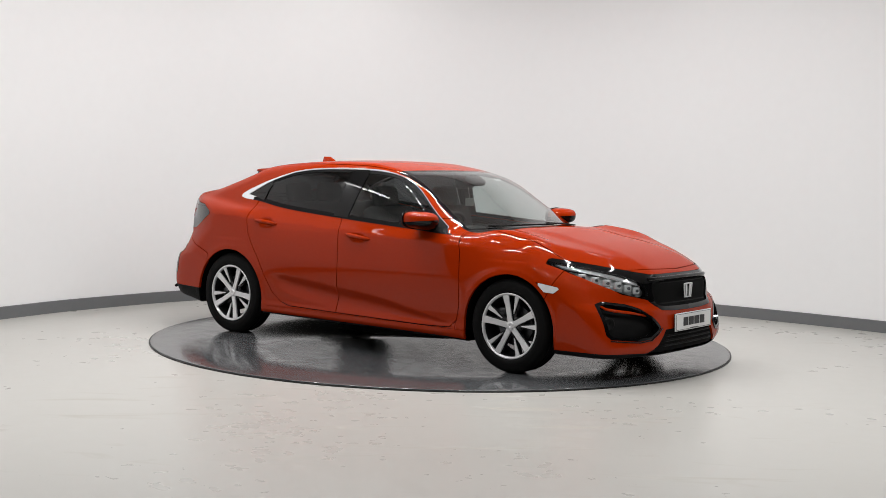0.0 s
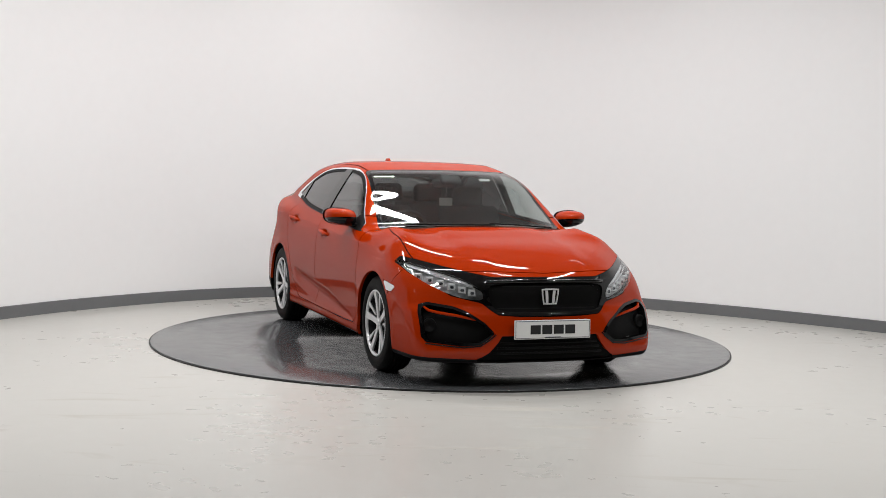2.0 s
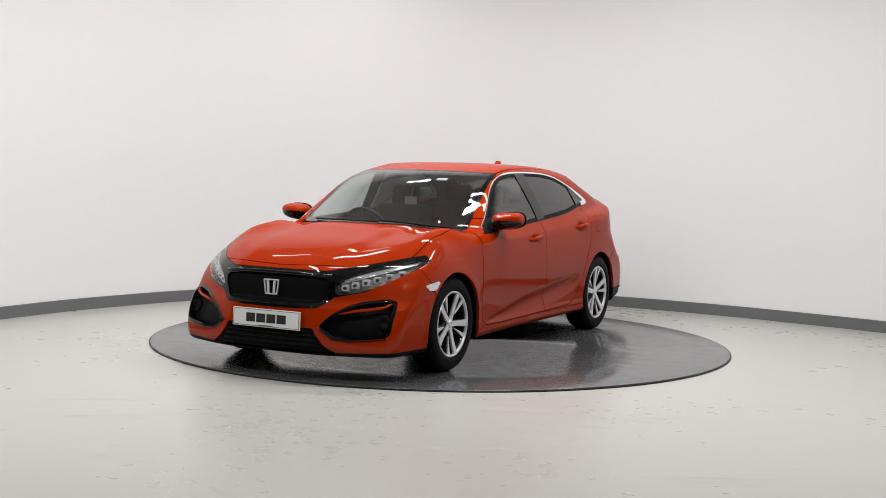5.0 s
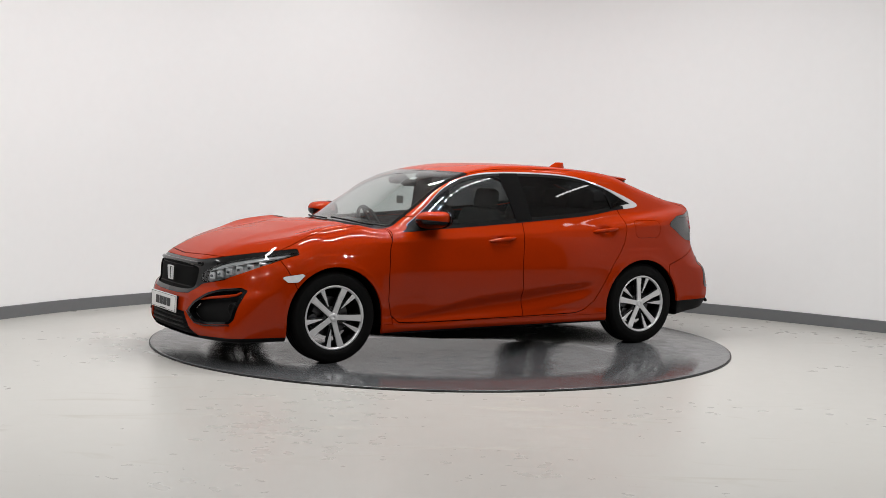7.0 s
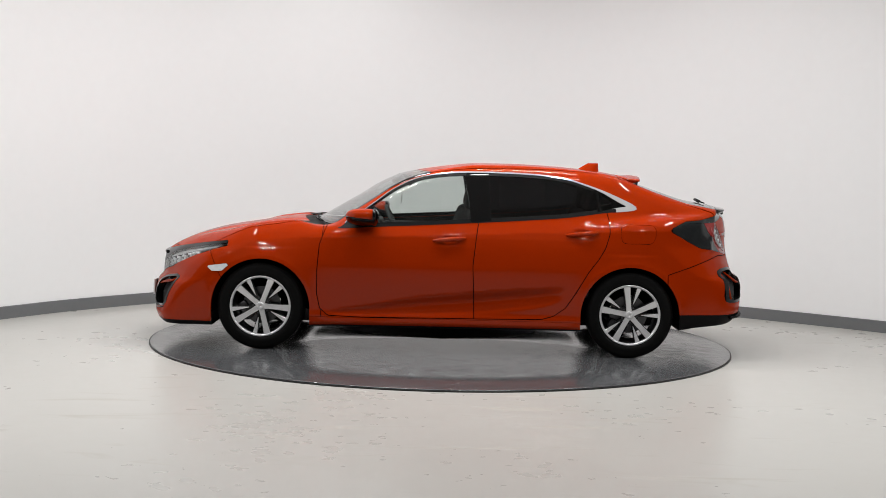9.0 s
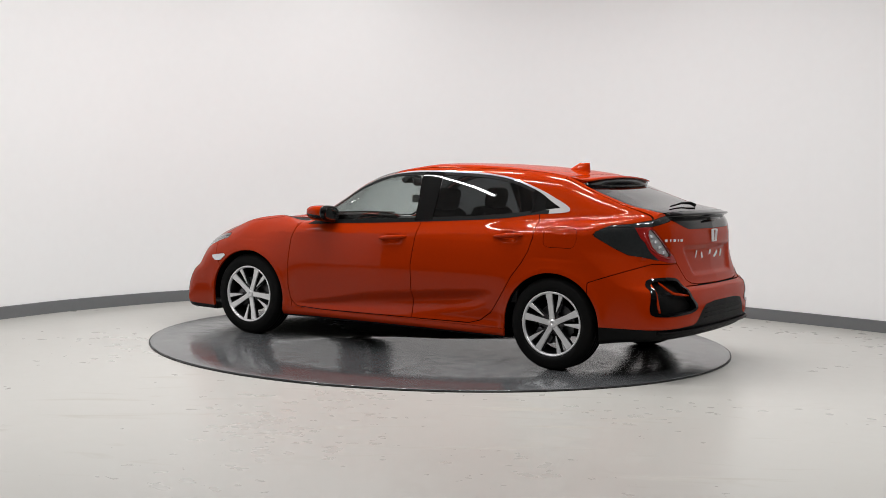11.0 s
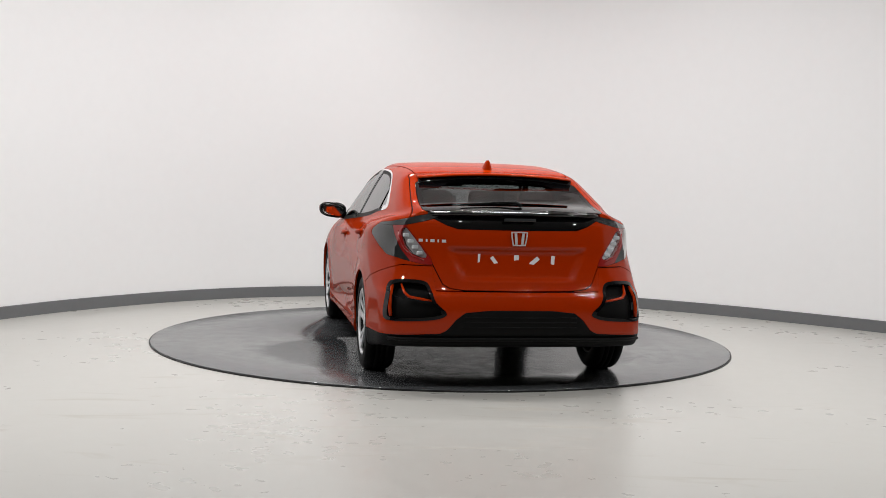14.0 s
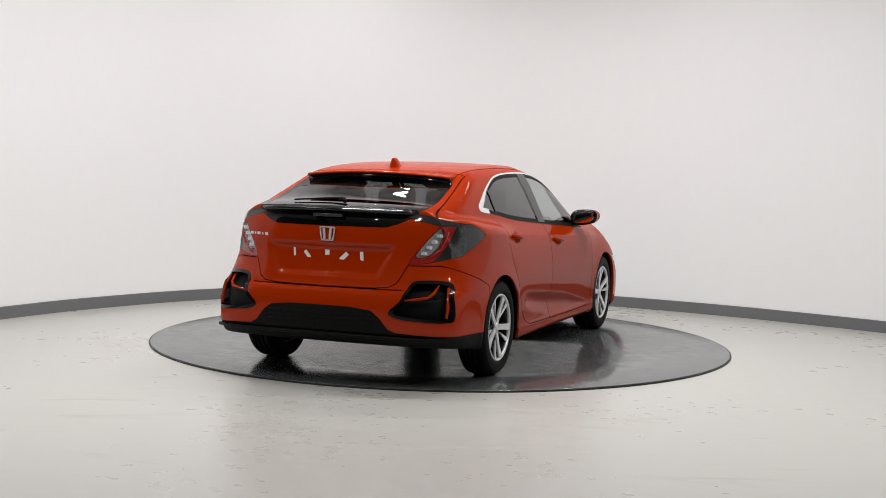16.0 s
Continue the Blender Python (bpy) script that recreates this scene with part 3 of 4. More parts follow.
def screen_field(x, y, z):
    ay = np.abs(y)
    s = x + 0.36 * ay ** 2
    lim = pchip(s, [(0.2, 0.575), (0.26, 0.590), (0.5, 0.625), (0.9, 0.682), (1.02, 0.700)])
    return smax(np.maximum(s - 1.035, 0.245 - s), ay - lim, 0.03) + np.where(z < 0.8, 1, 0)


def rear_glass_field(x, y, z):
    ay = np.abs(y)
    return smax(smax(x + 1.40, -2.045 + 0.10 * ay ** 2 - x, 0.02), ay - pchip(x, [(-2.1, 0.585), (-1.7, 0.572), (-1.4, 0.545)]), 0.05) + np.where(z < 1.0, 1, 0)


def hood_rear(ay):
    return 1.115 - 0.36 * ay ** 2 + 0.20 * step_at(ay, 0.44, 0.66)


def hood_field(x, y, z):
    ay = np.abs(y)
    edge = pchip(x, [(1.0, 0.700), (1.3, 0.735), (1.6, 0.745), (1.8, 0.715), (2.0, 0.62)])
    front = pchip(ay, [(0, 2.115), (0.3, 2.085), (0.5, 2.01), (0.7, 1.87), (0.8, 1.77)])
    return np.maximum(np.maximum(ay - edge, x - front), np.maximum(hood_rear(ay) - 0.015 - x, 0.6 - z))


def cowl_field(x, y, z):
    ay = np.abs(y)
    return np.maximum(np.maximum(1.02 - 0.36 * ay ** 2 - x, x - hood_rear(ay)), np.maximum(ay - 0.70, 0.85 - z))


def roof_field(x, y, z):
    ay = np.abs(y)
    return np.maximum(np.maximum(ay - pchip(x, [(-1.5, 0.520), (-0.6, 0.560), (0.2, 0.572)]), 1.2 - z), np.maximum(-1.28 - x, x - 0.5))


def rear_bumper_field(x, y, z):
    ay = np.abs(y)
    seam = np.where(x > -2.0, 0.62 + (-1.62 - x) * 0.36, 0.757)
    return np.maximum(z - np.where(ay < 0.53, 0.61, seam), x + 1.615)


def front_bumper_field(x, y, z):
    return np.maximum(1.655 + (z - 0.56) * 0.5 - x, z - 0.74)


def sides(mesh):
    y = mesh[0][:, 1]
    return keep(mesh, -y), keep(mesh, y)


def both(name, mesh, mat, label="", edge=0.006, lift=0.0, parent=None):
    return [surface(name, m, mat, parent or car, label, edge, lift) for m in sides(mesh)]


rest = BODY
for cx in (AXLE, -AXLE):
    _, rest = carve(rest, arch(cx), 0)
under, rest = keep(rest, rest[1][:, 2] + 0.72), keep(rest, -0.72 - rest[1][:, 2])
surface("underbody", under, BLACK_MATT, car, "black underside", 0)

# glass house
screen, rest = carve(rest, screen_field, 0.002)
band, clear = carve(screen, lambda x, y, z: -screen_field(x, y, z) - 0.028, 0.0)
surface("windscreen_border", band, BLACK_GLOSS, car, "black printed border of the windscreen", 0)
surface("windscreen", clear, SCREEN, car, "clear curved windscreen", 0.004, -0.001)
def dlo_field(mesh):
    """Distance inside the window opening, kept off what does not face sideways."""
    x, y, z = mesh[0].T
    return np.maximum(np.maximum(outline(x, z, DLO), 0.4 - np.abs(y)), (0.54 - np.abs(mesh[1][:, 1])) * 0.5)


def inset(mesh, depth):
    d = -dlo_field(mesh) - depth
    return keep(mesh, d), keep(mesh, -d)


d = dlo_field(rest)
dlo, rest = keep(rest, d), keep(rest, -d)
chrome, dlo = inset(dlo, pchip(dlo[0][:, 0], [(-1.45, 0.025), (-1.3, 0.034), (-1.1, 0.014), (-0.9, 0.010), (1, 0.010)]))
waist, chrome = carve(chrome, lambda x, y, z: np.maximum(z - (0.927 + (0.84 - x) * 0.0765), -1.24 - x), 0.0)
both("waist_seal", waist, BLACK_MATT, "black rubber seal under the side windows", 0.006, 0.001)
both("window_trim", chrome, CHROME, "bright chrome window surround", 0.01, 0.003)
pillar_b = [(-0.19, 1.5), (-0.125, 1.28), (-0.16, 1.1), (-0.185, 0.90), (-0.325, 0.90), (-0.315, 1.1), (-0.30, 1.28), (-0.30, 1.5)]
pillar, dlo = carve(dlo, in_side(pillar_b), 0.0)
both("door_pillar", pillar, BLACK_GLOSS, "gloss black pillar between the doors", 0.004, 0.002)
mirror_foot = [(0.95, 0.85), (0.95, 1.05), (0.70, 1.05), (0.585, 0.985), (0.565, 0.90)]
sail, dlo = carve(dlo, in_side(mirror_foot), 0.0)
both("mirror_sail", sail, BLACK_MATT, "black corner of the front window", 0.004)
bar = [(-1.055, 1.35), (-1.075, 1.35), (-1.145, 1.0), (-1.125, 1.0)]
divider, dlo = carve(dlo, in_side(bar), 0.0)
both("window_divider", divider, BLACK_GLOSS, "", 0.004, 0.002)
front_pane, dlo = carve(dlo, lambda x, y, z: -0.2 - x, 0.0)
rear_pane, quarter_pane = carve(dlo, lambda x, y, z: -1.1 - x, 0.0)
seal = [inset(m, 0.030) for m in (front_pane, rear_pane)]
both("window_seal", seal[0][0], BLACK_MATT, "", 0.004)
both("window_seal", seal[1][0], BLACK_MATT, "", 0.004)
both("front_window", seal[0][1], GLASS, "clear front side window", 0.004, -0.004)
both("rear_window", seal[1][1], GLASS_TINT, "dark tinted rear side window", 0.004, -0.004)
both("quarter_window", quarter_pane, GLASS_TINT, "dark tinted quarter window", 0.004, -0.003)

back, rest = carve(rest, rear_glass_field, 0.002)
band, clear = carve(back, lambda x, y, z: np.minimum(-rear_glass_field(x, y, z) - 0.030, -(x + 1.465 + 0.095 * step_at(np.abs(y), 0.30, 0.44))), 0.0)
surface("rear_screen_border", band, BLACK_GLOSS, car, "black printed border of the rear screen", 0)
surface("rear_screen", clear, GLASS_REAR, car, "dark tinted rear screen", 0.004, -0.001)

# the openings that are filled with parts of their own
lamp_front, rest = carve(rest, in_front(LAMP_F, 1.6), 0.001)
fog_front, rest = carve(rest, in_front(FOG_F, 1.75), 0.0)
LAMP_SIDE = [(-1.61, 0.945), (-1.80, 1.037), (-1.95, 1.092), (-2.3, 1.12), (-2.3, 0.76), (-1.98, 0.765), (-1.86, 0.795), (-1.74, 0.865)]
lamp_rear, rest = carve(rest, lambda x, y, z: np.maximum(in_rear(LAMP_R, -1.58)(x, y, z), outline(x, z, LAMP_SIDE)), 0.001)
fog_rear, rest = carve(rest, in_rear(FOG_R, -1.9), 0.0)
shell = (rest[0] - rest[1] * 0.014, rest[1], rest[2])
surface("inner_shell", shell, VOID, car, "dark inside of the body", 0)

brow, rest = carve(rest, in_front(BROW, 1.6), 0.001)
intake, rest = carve(rest, in_front(INTAKE, 1.9), 0.0)
cowl, rest = carve(rest, cowl_field, 0.001)
surface("cowl", cowl, BLACK_MATT, car, "black plastic cowl under the windscreen", 0.004, -0.004)
hood, rest = carve(rest, hood_field)
surface("bonnet", hood, PAINT, car, "glossy orange-red bonnet")
tail_bar, rest = carve(rest, in_rear(TAIL_BAR, -1.95), 0.001)
diffuser, rest = carve(rest, in_rear(DIFFUSER, -1.56), 0.001)
surface("rear_diffuser", diffuser, BLACK_MATT, car, "matt black lower rear bumper", 0.012)
roof, rest = carve(rest, roof_field, 0.004)
surface("roof", roof, PAINT, car, "glossy orange-red roof")
hatch, rest = carve(rest, in_rear(HATCH, -1.27))
surface("tailgate", hatch, PAINT, car, "glossy orange-red tailgate")
bumper, rest = carve(rest, rear_bumper_field)
surface("rear_bumper", bumper, PAINT, car, "glossy orange-red rear bumper", 0.02)
marker, rest = carve(rest, in_side([(1.748, 0.604), (1.56, 0.630), (1.595, 0.600), (1.632, 0.567), (1.702, 0.564)], 0.6), 0.001)
both("side_marker", marker, WHITE_LENS, "clear side marker lamp", 0.006, 0.004)
bumper, rest = carve(rest, front_bumper_field)
lip, bumper = carve(bumper, lambda x, y, z: z - 0.187 - 0.03 * np.maximum(np.abs(y) - 0.5, 0), 0.0)
both("front_lip", lip, BLACK_MATT, "matt black lip under the front bumper", 0.01)
surface("front_bumper", bumper, PAINT, car, "glossy orange-red front bumper", 0.02)
panel, rest = carve(rest, in_side(FRONT_DOOR, 0.6))
front_doors = both("front_door", panel, PAINT, "closed orange-red front door")
panel, rest = carve(rest, in_side(REAR_DOOR, 0.6))
rear_doors = both("rear_door", panel, PAINT, "closed orange-red rear door")
sill, rest = carve(rest, lambda x, y, z: np.maximum(z - 0.252, np.abs(x) - 1.0), 0.001)
fuel_flap, rest = carve(rest, lambda x, y, z: np.maximum(outline(x, z, rounded([(-1.28, 0.97), (-1.27, 0.91), (-1.285, 0.845), (-1.40, 0.84), (-1.49, 0.845), (-1.52, 0.91), (-1.50, 0.97), (-1.40, 0.975)])), 0.5 - y), 0.0016)
surface("fuel_flap", fuel_flap, PAINT, car, "closed orange-red fuel flap")
both("sill", sill, PAINT, "orange-red side sill", 0.02)
fender, rest = carve(rest, lambda x, y, z: 0.905 + np.maximum(z - 0.93, 0) * 0.6 - x)
both("front_wing", fender, PAINT, "glossy orange-red front wing", 0.02)
both("body_side", rest, PAINT, "orange-red rear quarter and roof rail", 0.012)

# ---- wheels ----


def make_wheel():
    """A wheel whose outer face looks to +y."""
    wheel = new("wheel")
    wheel.parent = car
    wheel["label"] = "black tyre on a silver and black twin-spoke alloy rim"
    bm = bmesh.new()
    prof = [(0.212, -0.085), (0.222, -0.096), (0.255, -0.104), (0.288, -0.100), (0.306, -0.088), (0.3155, -0.070)]
    for k in range(4):
        y0 = -0.062 + k * 0.0335
        prof += [(0.317, y0), (0.317, y0 + 0.025), (0.309, y0 + 0.027), (0.309, y0 + 0.031)]
    prof = prof[:-2] + [(0.3155, 0.070), (0.306, 0.088), (0.296, 0.096), (0.294, 0.0975), (0.288, 0.0985), (0.262, 0.1035), (0.240, 0.102), (0.226, 0.096), (0.214, 0.085)]
    spin_profile(bm, prof, 96)
    part("tyre", bm, RUBBER, wheel, "black rubber tyre with fine tread grooves")
    bm = bmesh.new()
    spin_profile(bm, [(0.219, 0.084), (0.224, 0.092), (0.221, 0.097), (0.2125, 0.096), (0.207, 0.088), (0.205, 0.080), (0.2065, 0.078)], 96)
    rim = part("rim", bm, ALLOY, wheel, "bright machined rim lip")
    bm = bmesh.new()
    spin_profile(bm, [(0.2075, 0.082), (0.203, 0.070), (0.196, 0.02), (0.190, -0.06), (0.212, -0.085), (0.216, -0.08), (0.196, -0.055), (0.203, 0.02), (0.210, 0.075)], 72)
    part("barrel", bm, ALLOY_DARK, rim, "black painted rim barrel")
    for k in range(5):
        a = 2 * math.pi * k / 5
        turn = Matrix.Rotation(-a, 4, "Y")
        for nm, outl, depth, mat, lift in (("spoke", [(0.022, -0.020), (0.060, -0.0185), (0.13, -0.0195), (0.208, -0.025), (0.208, 0.023), (0.13, 0.018), (0.060, 0.018), (0.022, 0.020)], 0.014, ALLOY, 0.066),
                                           ("spoke_back", [(0.02, -0.026), (0.09, -0.021), (0.206, -0.027), (0.206, 0.026), (0.09, 0.021), (0.02, 0.026)], 0.026, ALLOY_DARK, 0.038)):
            bm = bmesh.new()
            prism(bm, outl, depth, turn @ Matrix.Translation((0, lift, 0)) @ Matrix.Rotation(radians(-90), 4, "X"))
            for v in bm.verts:
                r = math.hypot(v.co.x, v.co.z)
                v.co.y += 0.016 * (r / 0.2) ** 2 - 0.004
            bmesh.ops.bevel(bm, geom=bm.edges[:], offset=0.0022, segments=2, affect="EDGES")
            part(nm, bm, mat, rim, smooth=False)
        turn = Matrix.Rotation(-a - radians(25), 4, "Y")
        for nm, outl, depth, mat, lift in (("blade", [(0.085, -0.002), (0.15, -0.011), (0.207, -0.0175), (0.207, 0.0155), (0.15, 0.009), (0.085, 0.002)], 0.010, ALLOY, 0.066),
                                           ("blade_back", [(0.05, -0.012), (0.13, -0.015), (0.206, -0.020), (0.206, 0.019), (0.13, 0.013), (0.05, 0.012)], 0.026, ALLOY_DARK, 0.034)):
            bm = bmesh.new()
            prism(bm, outl, depth, turn @ Matrix.Translation((0, lift, 0)) @ Matrix.Rotation(radians(-90), 4, "X"))
            for v in bm.verts:
                r = math.hypot(v.co.x, v.co.z)
                v.co.y += 0.016 * (r / 0.2) ** 2 - 0.004
            bmesh.ops.bevel(bm, geom=bm.edges[:], offset=0.0016, segments=1, affect="EDGES")
            part(nm, bm, mat, rim, smooth=False)
        b = a + radians(36)
        bm = bmesh.new()
        spin_profile(bm, [(0.0001, 0.060), (0.0065, 0.060), (0.0085, 0.057), (0.0085, 0.03), (0.0001, 0.03)], 12)
        bmesh.ops.translate(bm, vec=(0.056 * math.cos(b), 0, 0.056 * math.sin(b)), verts=bm.verts[:])
        part("wheel_nut", bm, STEEL, rim, smooth=False)
    bm = bmesh.new()
    spin_profile(bm, [(0.0001, 0.03), (0.072, 0.03), (0.072, 0.052), (0.066, 0.056), (0.0001, 0.056)], 40)
    part("hub", bm, ALLOY_DARK, rim)
    bm = bmesh.new()
    spin_profile(bm, [(0.0001, 0.084), (0.022, 0.083), (0.029, 0.080), (0.031, 0.074), (0.031, 0.06), (0.0001, 0.06)], 32)
    part("centre_cap", bm, ALLOY, rim, "silver centre cap")
    bm = bmesh.new()
    spin_profile(bm, [(0.06, -0.01), (0.138, -0.01), (0.138, 0.012), (0.06, 0.012)], 48)
    part("brake_disc", bm, STEEL, wheel, "grey steel brake disc", smooth=False)
    bm = bmesh.new()
    box(bm, 0.115, 0.005, 0.03, 0.07, 0.06, 0.14, 0.012)
    part("brake_caliper", bm, STEEL, wheel, "")
    return wheel


first = make_wheel()
first.matrix_basis = pose(AXLE, 0.775, HUB_Z, 0, 33, 0)
for wx, wy, turn, roll_ in ((-AXLE, 0.780, 0, 61.5), (AXLE, -0.775, 180, -8), (-AXLE, -0.780, 180, 31)):
    copy_thing(first, Matrix.Translation((wx, wy, HUB_Z)) @ Matrix.Rotation(radians(turn), 4, "Z") @ Matrix.Rotation(radians(roll_), 4, "Y"))

for sx in (1, -1):
    for sy in (1, -1):
        bm = bmesh.new()
        n = 28
        rows_ = []
        for i in range(n + 1):
            a = radians(-8 + 196 * i / n)
            c, s = math.cos(a), math.sin(a)
            rows_.append([bm.verts.new((sx * AXLE + r * c, sy * y, 0.305 + r * s)) for r, y in ((0.366, 0.878), (0.374, 0.80), (0.376, 0.50), (0.10, 0.47))])
        for p, q in zip(rows_, rows_[1:]):
            for k in range(3):
                bm.faces.new((p[k], p[k + 1], q[k + 1], q[k]))
        part("wheel_arch_liner", bm, VOID, car, "black wheel arch liner")

# ---- parts set into and onto the body ----


def skin(make, lo, hi):
    """Where the body's field changes sign from hi towards lo along a line."""
    for n in (120, 24):
        t = np.linspace(hi, lo, n)
        f = body_field(*make(t))
        i = max(int(np.argmax(f < 0)), 1)
        hi, lo = t[i - 1], t[i]
    return float((hi + lo) / 2)


def skin_x(y, z, front=True):
    """Where the body's end lies at (y, z)."""
    return skin(lambda t: (t, t * 0 + y, t * 0 + z), 1.2 if front else -1.2, 2.4 if front else -2.4)


def skin_y(x, z):
    return skin(lambda t: (t * 0 + x, t, t * 0 + z), 0.3, 1.1)


def skin_z(x, y):
    return skin(lambda t: (t * 0 + x, t * 0 + y, t), 0.5, 1.6)


# grille: a gloss bar and brow round a recessed mesh
MESH_F = rounded([(0.0, 0.655), (0.25, 0.652), (0.375, 0.640), (0.395, 0.60), (0.375, 0.53), (0.34, 0.492), (0.2, 0.482), (0.0, 0.480), (-0.2, 0.482), (-0.34, 0.492), (-0.375, 0.53), (-0.395, 0.60), (-0.375, 0.640), (-0.25, 0.652)], 3)
mesh_in, brow_out = carve(brow, lambda x, y, z: outline(y, z, MESH_F), 0.0)
grille = surface("grille", brow_out, BLACK_GLOSS, car, "gloss black grille surround joining both headlights", 0.03)
surface("grille_back", mesh_in, BLACK_MATT, grille, "dark recessed grille mesh", 0, -0.032)
for k in range(7):
    z = 0.497 + k * 0.0225
    bm = bmesh.new()
    w = 0.375 if 1 < k < 6 else 0.345
    tube(bm, [(skin_x(0.97 * w * u / 8, z) - 0.020, 0.97 * w * u / 8, z) for u in range(-8, 9)], 0.0052, 6, 1.3)
    part("grille_slat", bm, BLACK_MATT, grille)
bm = bmesh.new()
tube(bm, [(skin_x(0.40 * u / 10, 0.668) + 0.004, 0.40 * u / 10, 0.668 - 0.006 * (u / 10) ** 2) for u in range(-10, 11)], 0.0145, 8, 0.9)
part("grille_bar", bm, BLACK_GLOSS, grille, "gloss black bar across the grille top")


def emblem(name, x, z, face, w, h, parent):
    """A plain chrome shield ring with two uprights in it."""
    m = Matrix.Translation((x, 0, z)) @ (Matrix.Rotation(radians(90 * face), 4, "Z") @ Matrix.Rotation(radians(90), 4, "X"))
    bm = bmesh.new()
    outer = rounded([(-w * 0.5, h * 0.38), (-w * 0.40, h * 0.5), (w * 0.40, h * 0.5), (w * 0.5, h * 0.38), (w * 0.40, -h * 0.42), (w * 0.30, -h * 0.5), (-w * 0.30, -h * 0.5), (-w * 0.40, -h * 0.42)], 3)
    n = len(outer)
    rings = [[bm.verts.new(m @ Vector((u * f, v * f, d))) for u, v in outer] for f, d in ((1.0, 0), (0.97, 0.006), (0.86, 0.006), (0.82, 0))]
    for a, b in zip(rings, rings[1:]):
        for i in range(n):
            bm.faces.new((a[i], a[(i + 1) % n], b[(i + 1) % n], b[i]))
    for s in (1, -1):
        prism(bm, [(s * 0.30 * w, 0.40 * h), (s * 0.16 * w, 0.40 * h), (s * 0.12 * w, 0), (s * 0.11 * w, -0.40 * h), (s * 0.24 * w, -0.40 * h)], 0.006, m)
    bmesh.ops.recalc_face_normals(bm, faces=bm.faces[:])
    return part(name, bm, ALLOY, parent, "plain chrome badge", smooth=False)


emblem("front_badge", skin_x(0, 0.575) + 0.012, 0.575, 1, 0.118, 0.098, car)
emblem("rear_badge", skin_x(0, 0.94, False) - 0.004, 0.935, -1, 0.107, 0.088, car)

# front plate with plain bars for its print
plate = new("front_plate")
plate.parent = car
plate["label"] = "white front plate with four bold dark bars"
plate.matrix_basis = pose(2.262, 0, 0.376, 0, -2, 0)
bm = bmesh.new()
box(bm, 0, 0, 0, 0.010, 0.520, 0.118, 0.003)
part("backing", bm, PLATE_WHITE, plate, smooth=False)
for k in range(4):
    bm = bmesh.new()
    y = -0.1185 + k * 0.079
    box(bm, 0.0062, y, 0.0, 0.002, 0.068, 0.056, 0.0)
    part("print_bar", bm, INK, plate, smooth=False)
bm = bmesh.new()
box(bm, 0.0062, 0.0, -0.048, 0.002, 0.11, 0.004)
part("print_line", bm, INK, plate, smooth=False)
for sy, sz, ly, lz in ((0, 1, 0.506, 0.0022), (0, -1, 0.506, 0.0022), (1, 0, 0.0022, 0.106), (-1, 0, 0.0022, 0.106)):
    bm = bmesh.new()
    box(bm, 0.0058, sy * 0.252, sz * 0.052, 0.002, ly, lz)
    part("print_border", bm, INK, plate, smooth=False)
bm = bmesh.new()
box(bm, 2.225, 0, 0.376, 0.06, 0.44, 0.10, 0.008)
part("plate_mount", bm, BLACK_MATT, car)

# lower intake
lower = surface("lower_intake", intake, BLACK_MATT, car, "black lower intake with bars", 0, -0.05)
for k in range(3):
    z = 0.225 + k * 0.032
    bm = bmesh.new()
    w = 0.33 + 0.02 * (2 - k)
    tube(bm, [(skin_x(w * u / 6, z) - 0.012, w * u / 6, z) for u in range(-6, 7)], 0.006, 6, 1.2)
    part("intake_bar", bm, BLACK_MATT, lower)

# front fog bays
for s, m in zip((1, -1), sides(fog_front)):
    band, inner = carve(m, lambda x, y, z: -outline(np.abs(y), z, FOG_F) - 0.017, 0.0)
    bay = surface("fog_bay", band, BLACK_GLOSS, car, "gloss black fog lamp bay with a red blade", 0.05, 0.002)
    surface("bay_back", inner, BLACK_MATT, bay, "", 0, -0.050)
    bm = bmesh.new()
    tube(bm, [(skin_x(y, z) - 0.012, s * y, z) for y, z in ((0.765, 0.508), (0.735, 0.478), (0.68, 0.466), (0.58, 0.452), (0.47, 0.430))], [0.006, 0.011, 0.012, 0.011, 0.008], 8, 0.8)
    part("red_blade", bm, PAINT, bay, "orange-red blade")
    bm = bmesh.new()
    spin_profile(bm, [(0.0001, 0.006), (0.030, 0.004), (0.034, 0.010), (0.042, 0.010), (0.044, -0.03), (0.0001, -0.03)], 32)
    bmesh.ops.transform(bm, matrix=Matrix.Translation((skin_x(0.735, 0.385) - 0.044, s * 0.735, 0.385)) @ Matrix.Rotation(radians(-90 + s * 18), 4, "Z"), verts=bm.verts[:])
    part("fog_lamp_cover", bm, BLACK_MATT, bay, "round black fog lamp cover")
    bm = bmesh.new()
    tube(bm, [(skin_x(y, z) + 0.003, s * y, z) for y, z in ((0.365, 0.345), (0.40, 0.312), (0.46, 0.272), (0.56, 0.262), (0.68, 0.272), (0.775, 0.282))], 0.0045, 6)
    part("bay_trim", bm, BLACK_GLOSS, bay)

